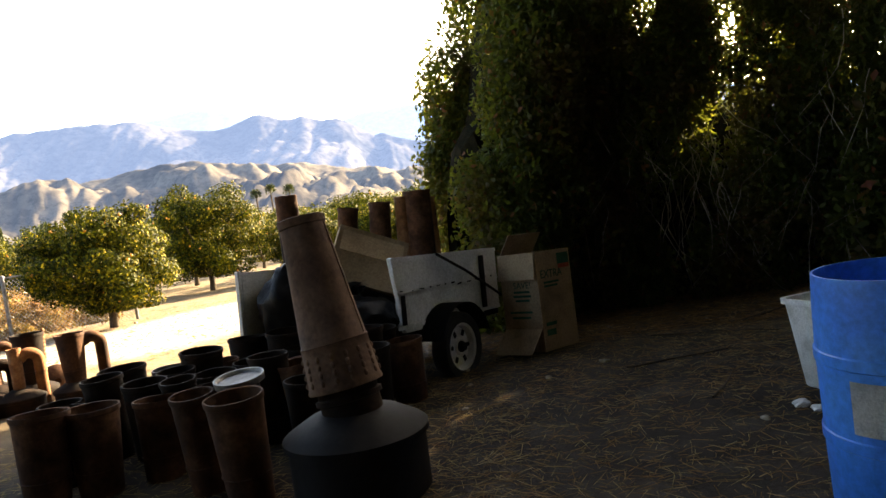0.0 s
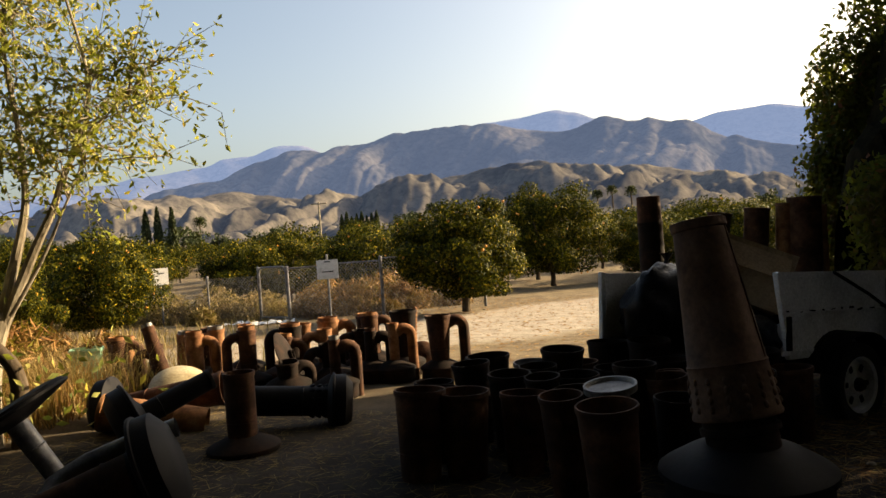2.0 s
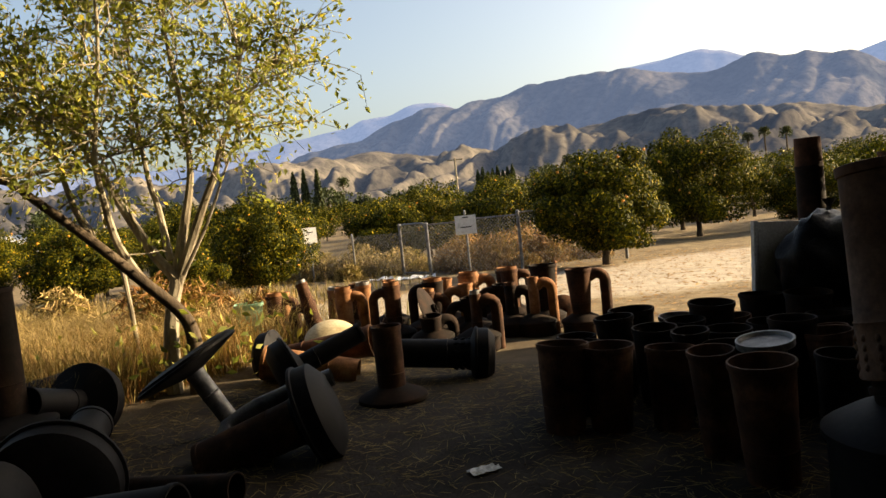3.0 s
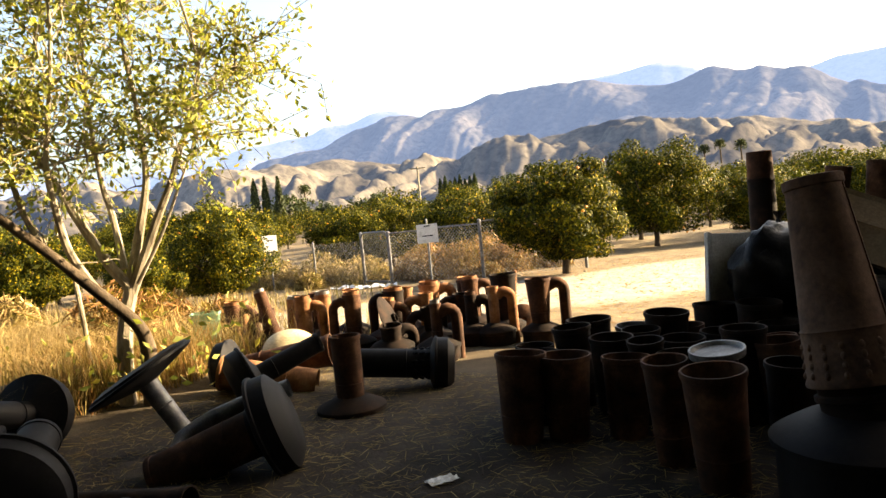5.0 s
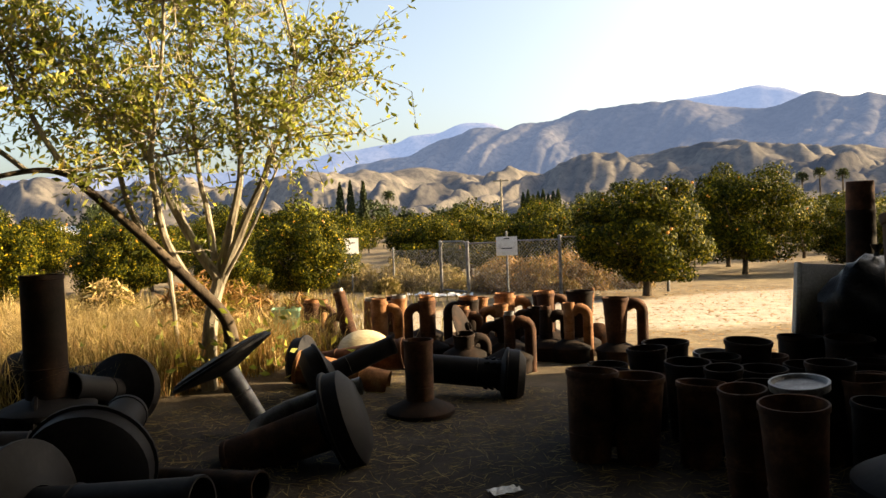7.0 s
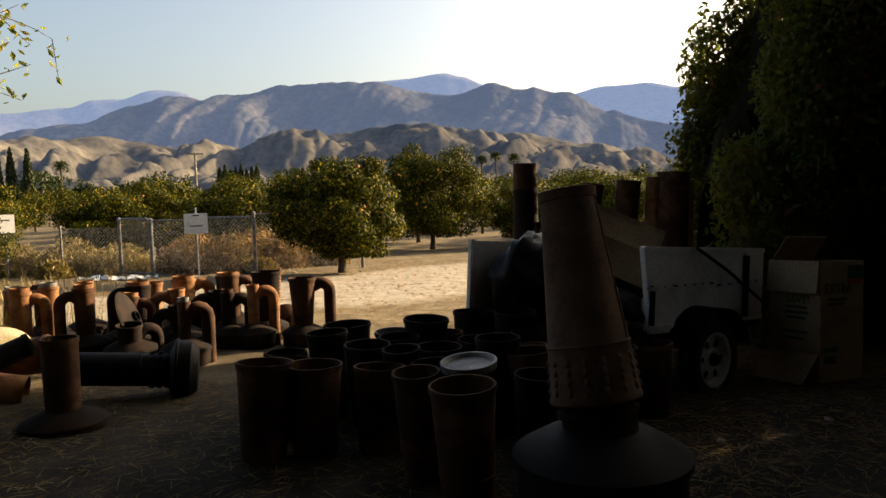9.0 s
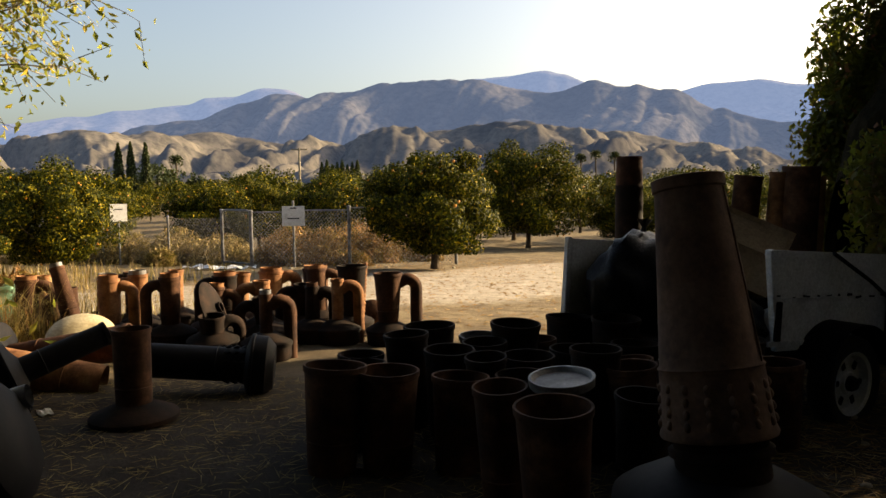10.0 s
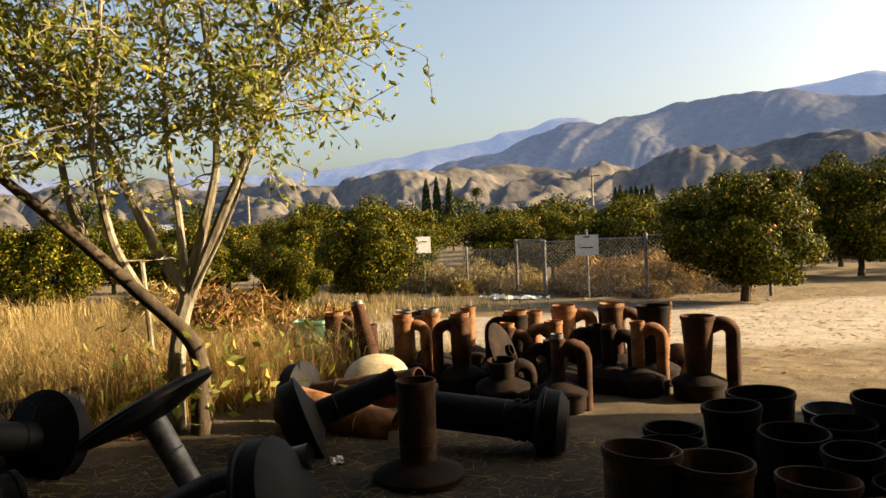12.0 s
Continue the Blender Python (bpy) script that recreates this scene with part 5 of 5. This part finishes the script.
# Filler heaters, added so that the shaded corner of the heap reads black.
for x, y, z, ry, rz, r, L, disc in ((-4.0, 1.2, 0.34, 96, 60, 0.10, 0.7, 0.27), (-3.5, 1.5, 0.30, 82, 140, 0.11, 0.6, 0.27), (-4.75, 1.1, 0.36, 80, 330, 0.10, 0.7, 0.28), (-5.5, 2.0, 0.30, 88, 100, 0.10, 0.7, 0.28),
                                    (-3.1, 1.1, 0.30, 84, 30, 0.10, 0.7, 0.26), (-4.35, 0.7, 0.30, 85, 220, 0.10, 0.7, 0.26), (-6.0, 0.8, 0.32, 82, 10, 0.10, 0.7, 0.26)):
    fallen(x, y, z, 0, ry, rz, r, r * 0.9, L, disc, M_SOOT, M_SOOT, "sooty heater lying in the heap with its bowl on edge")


# ---- the white utility trailer ----
TU, TV = Vector((0.55, 0.835, -0.075)).normalized(), Vector((-0.835, 0.55, 0))
TW = TU.cross(TV)
if TW.z < 0:
    TW = -TW
trailer_m = Matrix.Translation((-0.51, 5.27, 0.91)) @ Matrix((TU, TV, TW)).transposed().to_4x4()
trailer = thing("utility_trailer", trailer_m, "white-painted steel utility trailer loaded with scrap", "trailer")
# own axes: x back along the side, y across, z up; the origin is the front upper corner of the near side


def panel(x0, x1, y, z0, z1, th, label="", rake=0.0):
    """A side sheet; rake slopes its front edge back towards the bottom."""
    bm = bmesh.new()
    box(bm, (x1 - x0, th, z1 - z0), pose((x0 + x1) / 2, y, (z0 + z1) / 2), 0.006)
    for v in bm.verts:
        if v.co.x < (x0 + x1) / 2:
            v.co.x += rake * (z1 - v.co.z) / (z1 - z0)
    return part("side_panel", bm, M_WHITE, trailer, label, False)


near_a, near_b = panel(0.03, 1.24, 0, -0.56, 0, 0.025, rake=0.11), panel(1.25, 1.52, 0, -0.53, -0.01, 0.025)
far_a, far_b = panel(-0.42, 0.12, 1.12, -0.53, 0, 0.025), panel(0.125, 1.52, 1.12, -0.53, -0.1, 0.025)
for x, y in ((0.015, -0.004), (-0.435, 1.124)):
    bm = bmesh.new()
    box(bm, (0.035, 0.04, 0.57), pose(x + (0.055 if y < 0 else 0), y, -0.275, 0, -11 if y < 0 else 0, 0), 0.004)
    part("corner_post", bm, M_WHITE, trailer, "", False)
for z, th in ((-0.012, 0.034), (-0.26, 0.008), (-0.515, 0.03)):
    bm = bmesh.new()
    box(bm, (1.48, 0.012, th), pose(0.77, -0.018, z), 0.003)
    part("side_rail", bm, M_WHITE, trailer, "", False)
rgen = random.Random(3)
for k in range(12):
    bm = bmesh.new()
    box(bm, (rgen.uniform(0.015, 0.06), 0.004, rgen.uniform(0.006, 0.014)), pose(0.1 + 0.115 * k + rgen.uniform(-0.03, 0.03), -0.0255, -0.25 + rgen.uniform(-0.012, 0.012), 0, rgen.uniform(-15, 15), 0))
    part("rust_chip", bm, M_SOOT, near_a, "", False)
for x, z0, z1, w in ((0.10, -0.5, -0.28, 0.045), (1.245, -0.5, -0.05, 0.06)):
    bm = bmesh.new()
    box(bm, (w, 0.02, z1 - z0), pose(x, -0.026, (z0 + z1) / 2), 0.003)
    part("stake_pocket", bm, M_SOOT, trailer, "black steel upright", False)
bm = bmesh.new()
box(bm, (1.95, 1.1, 0.05), pose(0.55, 0.56, -0.56), 0.006)
part("bed", bm, M_RUST_DARK, trailer, "", False)
bm = bmesh.new()
tube(bm, [(0.55, -0.05, 0.0), (0.95, -0.055, -0.16), (1.5, -0.05, -0.42)], [0.012, 0.012, 0.012], 6)
part("strap", bm, M_SOOT, trailer, "black tie-down strap")
bm = bmesh.new()
tube(bm, [(0.62, 0.05, -0.64), (0.62, 1.1, -0.64)], [0.03, 0.03], 8)
part("axle", bm, M_SOOT, trailer)
for y in (-0.12, 1.24):
    c = Matrix.Translation((0.62, y, -0.74)) @ Matrix.Rotation(radians(90), 4, "X")
    s = 1 if y < 0 else -1
    wheel = part("wheel", lathe(bmesh.new(), [(0.03, 0.03 * s), (0.06, 0.035 * s), (0.07, 0.02 * s), (0.155, 0.0), (0.165, 0.05 * s), (0.185, 0.06 * s), (0.188, 0.04 * s), (0.175, 0.02 * s), (0.17, -0.06 * s)], 36, c), M_RIM, trailer, "white spoked steel wheel")
    lathe_t = bmesh.new()
    lathe(lathe_t, [(0.185, 0.055), (0.22, 0.07), (0.255, 0.068), (0.272, 0.05), (0.278, 0.0), (0.272, -0.05), (0.255, -0.068), (0.22, -0.07), (0.185, -0.055)], 40, c)
    part("tyre", lathe_t, M_TYRE, wheel)
    for k in range(6):
        bm = bmesh.new()
        box(bm, (0.05, 0.035, 0.01), c @ Matrix.Rotation(k * math.pi / 3, 4, "Z") @ pose(0.115, 0, 0.022 * s), 0.004)
        part("slot", bm, M_SOOT, wheel, "dark slot between the spokes", False)
    bm = bmesh.new()
    lathe(bm, [(0.045, 0.02 * s), (0.045, 0.05 * s), (0.03, 0.075 * s), (0, 0.08 * s)], 16, c)
    part("hub_cap", bm, M_SOOT, wheel)
    bm = bmesh.new()
    prof = []
    for k in range(13):
        a = radians(165 - 12.5 * k)
        prof.append((0.35 * math.cos(a), 0.35 * math.sin(a)))
    for off in (-0.11, 0.11):
        for x, z in prof:
            bm.verts.new((0.62 + x, y + off, -0.74 + z))
    bm.verts.ensure_lookup_table()
    for k in range(12):
        bm.faces.new([bm.verts[j] for j in (k, k + 1, k + 14, k + 13)])
    bmesh.ops.solidify(bm, geom=bm.faces[:], thickness=0.015)
    part("mudguard", bm, M_SOOT, trailer, "black mudguard")


# stacks standing in the trailer, in world places
for x, y, z0, z1, r in ((-0.82, 7.25, 0.12, 1.36, 0.105), (-0.55, 7.28, 0.12, 1.38, 0.075), (-0.37, 7.29, 0.12, 1.42, 0.135), (-0.22, 7.36, 0.12, 1.34, 0.05), (-1.19, 7.2, 0.12, 1.35, 0.10)):
    t = thing("heater_flue", pose(x, y, z0, 2, 3 - 8 * (x + 0.5), 0), "rusted heater flue standing in the trailer", "heater flue", "flues in the trailer")
    stack_pipe(t, r * 1.05, r, z1 - z0, M_RUST if r > 0.09 else M_RUST_ORANGE)
capped = thing("heater_flue", at_ground(-1.78, 7.95), "tall dark rusted pipe with a narrower cap behind the trailer", "heater flue", "flues in the trailer")
stack_pipe(capped, 0.14, 0.125, 1.30 - height(-1.78, 7.95), M_RUST_DARK)
bm = bmesh.new()
band(bm, 0.125, 0.118, 1.30 - height(-1.78, 7.95), 1.57 - height(-1.78, 7.95))
part("cap", bm, M_RUST, capped)


# ---- cardboard boxes ----
def carton(m, w, d, h, label, flaps=(), open_top=True):
    t = thing("cardboard_box", m, label, "cardboard box", "cardboard boxes")
    bm = bmesh.new()
    box(bm, (w, d, h), pose(0, 0, h / 2))
    bmesh.ops.delete(bm, geom=[f for f in bm.faces if f.normal.z > 0.5], context="FACES_ONLY")
    bmesh.ops.solidify(bm, geom=bm.faces[:], thickness=0.006)
    body = part("body", bm, M_CARD, t, "", False)
    for px, py, pz, sx, sy, rx, ry in flaps:
        bm = bmesh.new()
        box(bm, (sx, sy, 0.005), pose(px, py, pz, rx, ry, 0) @ pose(0, -sy / 2, 0))
        part("flap", bm, M_CARD, t, "", False)
    return t, body


M_PRINT = two_scale("dark_green_print", (0.02, 0.07, 0.04), (0.03, 0.10, 0.06), (0.04, 0.13, 0.08), 9, 0.9, 0, 0.2, 0.05, 0.001)
M_PRINT_RED = two_scale("red_print", (0.30, 0.06, 0.03), (0.42, 0.08, 0.04), (0.48, 0.11, 0.06), 9, 0.9, 0, 0.2, 0.05, 0.001)


def words(parent, text, size, m, mat=None):
    cu = bpy.data.curves.new("print_text", "FONT")
    cu.body, cu.size, cu.extrude, cu.align_x = text, size, 0.0008, "CENTER"
    ob = new("print_text", cu)
    dg = bpy.context.evaluated_depsgraph_get()
    me = bpy.data.meshes.new_from_object(ob.evaluated_get(dg))
    bpy.data.objects.remove(ob)
    me.materials.clear()
    me.materials.append(mat or M_PRINT)
    o = new("print", me)
    o.parent = parent
    o.matrix_local = m
    return o


def bar(parent, w, h, m, mat=None):
    bm = bmesh.new()
    box(bm, (w, h, 0.0016), m)
    return part("print", bm, mat or M_PRINT, parent, "", False)


gb0 = height(0.63, 6.18)
crt, crt_body = carton(Matrix.Translation((0.63, 6.18, gb0 + 0.012)) @ pose(0, 0, 0, -2, 3, 45), 0.46, 0.40, 0.82, "tall brown cardboard carton with green print, flaps hanging open")
sidef = pose(0, -0.204, 0, 90, 0, 0)          # print on the near face
leftf = pose(-0.234, 0, 0, 90, 0, -90)        # print on the other near face
words(crt_body, "EXTRA", 0.095, sidef @ pose(-0.05, 0.60, 0.001))
bar(crt_body, 0.20, 0.018, sidef @ pose(-0.06, 0.56, 0.001))
bar(crt_body, 0.18, 0.018, sidef @ pose(-0.07, 0.53, 0.001))
bar(crt_body, 0.16, 0.10, sidef @ pose(0.13, 0.74, 0.001))
bar(crt_body, 0.15, 0.035, sidef @ pose(0.13, 0.68, 0.0015), M_PRINT_RED)
bar(crt_body, 0.14, 0.03, sidef @ pose(-0.12, 0.22, 0.001))
bar(crt_body, 0.12, 0.05, sidef @ pose(-0.13, 0.15, 0.001))
words(crt_body, "SAVE!", 0.075, leftf @ pose(0.03, 0.53, 0.001))
for k, w in enumerate((0.17, 0.19, 0.15)):
    bar(crt_body, w, 0.018, leftf @ pose(0.02, 0.50 - 0.036 * k, 0.001))
for k, w in enumerate((0.24, 0.2)):
    bar(crt_body, w, 0.018, leftf @ pose(-0.01, 0.33 - 0.045 * k, 0.001))
bar(crt_body, 0.30, 0.03, leftf @ pose(0, 0.13, 0.001))
for rz, m, w, h in ((0, Matrix.Translation((-0.240, 0, 0.82)) @ Matrix.Rotation(radians(7), 4, "Y"), 0.39, 0.22), (0, Matrix.Translation((-0.240, 0.0, 0.19)) @ Matrix.Rotation(radians(42), 4, "Y"), 0.39, 0.25)):
    bm = bmesh.new()
    box(bm, (0.006, w, h), m @ pose(0, 0, -h / 2))
    part("flap", bm, M_CARD, crt, "plain folded-down flap", False)
bm = bmesh.new()
box(bm, (0.44, 0.006, 0.2), pose(0.02, 0.20, 0.82, 35, 0, 0) @ pose(0, 0, 0.1))
part("flap", bm, M_CARD, crt, "", False)

tb, tb_body = carton(Matrix.Translation((-0.82, 5.80, 0.68)) @ pose(0, 0, 0, -10, 24, 10), 0.56, 0.42, 0.42, "large brown cardboard carton with green print tipped in the trailer")
f1 = pose(0, -0.204, 0, 90, 0, 0)
bar(tb_body, 0.26, 0.06, f1 @ pose(-0.1, 0.36, 0.001), M_PRINT_RED)
bar(tb_body, 0.3, 0.03, f1 @ pose(-0.08, 0.30, 0.001))
bar(tb_body, 0.2, 0.025, f1 @ pose(-0.12, 0.26, 0.001))
bm = bmesh.new()
spikes = [bm.verts.new(f1 @ Vector((-0.05 + (0.085 if k % 2 else 0.065) * math.cos(k * math.pi / 14), 0.12 + (0.085 if k % 2 else 0.065) * math.sin(k * math.pi / 14), 0.0015))) for k in range(28)]
bm.faces.new(spikes)
part("print", bm, M_PRINT, tb_body, "green starburst print", False)
for rx, off in ((60, -0.2), (-60, 0.2)):
    bm = bmesh.new()
    box(bm, (0.49, 0.2, 0.005), pose(0, off, 0.40, rx, 0, 0) @ pose(0, 0.11 if off > 0 else -0.11, 0))
    part("flap", bm, M_CARD, tb, "", False)

# black bags and a dark sheet on the load
def bag(m, sx, sy, sz, seed, label, mat):
    t = thing("rubbish_bag", m, label, "rubbish bag", "bags in the trailer")
    bm = bmesh.new()
    bmesh.ops.create_icosphere(bm, subdivisions=4, radius=1)
    for v in bm.verts:
        k = 1 + 0.18 * noise.noise(v.co * 2.2 + Vector((seed, 0, 0))) + 0.10 * abs(noise.noise(v.co * 6 + Vector((0, seed, 0))))
        v.co = Vector((v.co.x * sx * k, v.co.y * sy * k, max(v.co.z * sz * k, -sz * 0.55)))
    part("bag", bm, mat, t)
    bm = bmesh.new()
    lathe(bm, [(0.02, 0), (0.015, 0.03), (0.05, 0.08), (0.0, 0.07)], 12, pose(0.02, 0, sz * 1.02), 0.2)
    part("knot", bm, mat, t)


M_BAG = two_scale("black_plastic_film", (0.004, 0.004, 0.005), (0.007, 0.007, 0.008), (0.012, 0.012, 0.014), 6, 0.38, 0, 0.12, 0.5, 0.01)
bag(trailer_m @ pose(-0.08, 0.84, -0.30), 0.34, 0.25, 0.36, 1, "glossy black plastic rubbish bag in the trailer", M_BAG)
bag(trailer_m @ pose(0.05, 0.35, -0.44), 0.30, 0.28, 0.17, 2, "glossy black plastic rubbish bag in the trailer", M_BAG)
bag(trailer_m @ pose(0.62, 0.72, -0.22), 0.42, 0.38, 0.36, 5, "large glossy black plastic rubbish bag in the trailer", M_BAG)
bag(trailer_m @ pose(1.45, 0.6, -0.38), 0.40, 0.36, 0.26, 3, "glossy black plastic rubbish bag in the trailer", M_BAG)
bag(trailer_m @ pose(0.32, 0.14, -0.46), 0.16, 0.12, 0.12, 4, "crumpled white paper sack at the trailer side", M_RIM)

tarp = thing("tarpaulin", trailer_m, "black tarpaulin humped over the load in the trailer", "tarpaulin")
bm = bmesh.new()
bmesh.ops.create_grid(bm, x_segments=36, y_segments=26, size=1)
for v in bm.verts:
    x, y = 0.78 + v.co.x * 0.80, 0.80 + v.co.y * 0.40
    hump = math.sin(math.pi * min(1, max(0, (x + 0.02) / 1.6))) ** 0.8
    edge = max(abs(v.co.y), 0) ** 4
    v.co = Vector((x, y, -0.20 + 0.20 * hump * (1 - 0.55 * edge) + 0.05 * noise.noise(Vector((x * 5, y * 5, 2))) + 0.02 * noise.noise(Vector((x * 17, y * 17, 5)))))
bmesh.ops.solidify(bm, geom=bm.faces[:], thickness=0.006)
part("sheet", bm, M_BAG, tarp)

flat = thing("cardboard_sheet", Matrix.Translation((-1.20, 5.80, 0.84)) @ pose(0, 0, 0, 14, -24, 20), "brown cardboard sheet lying over the bags in the trailer", "cardboard sheet")
bm = bmesh.new()
bmesh.ops.create_grid(bm, x_segments=10, y_segments=8, size=1, matrix=Matrix.Diagonal((0.26, 0.2, 1, 1)))
for v in bm.verts:
    v.co.z += 0.02 * noise.noise(v.co * 5) + 0.25 * max(0, v.co.x - 0.1) ** 2
bmesh.ops.solidify(bm, geom=bm.faces[:], thickness=0.005)
part("sheet", bm, M_CARD, flat)
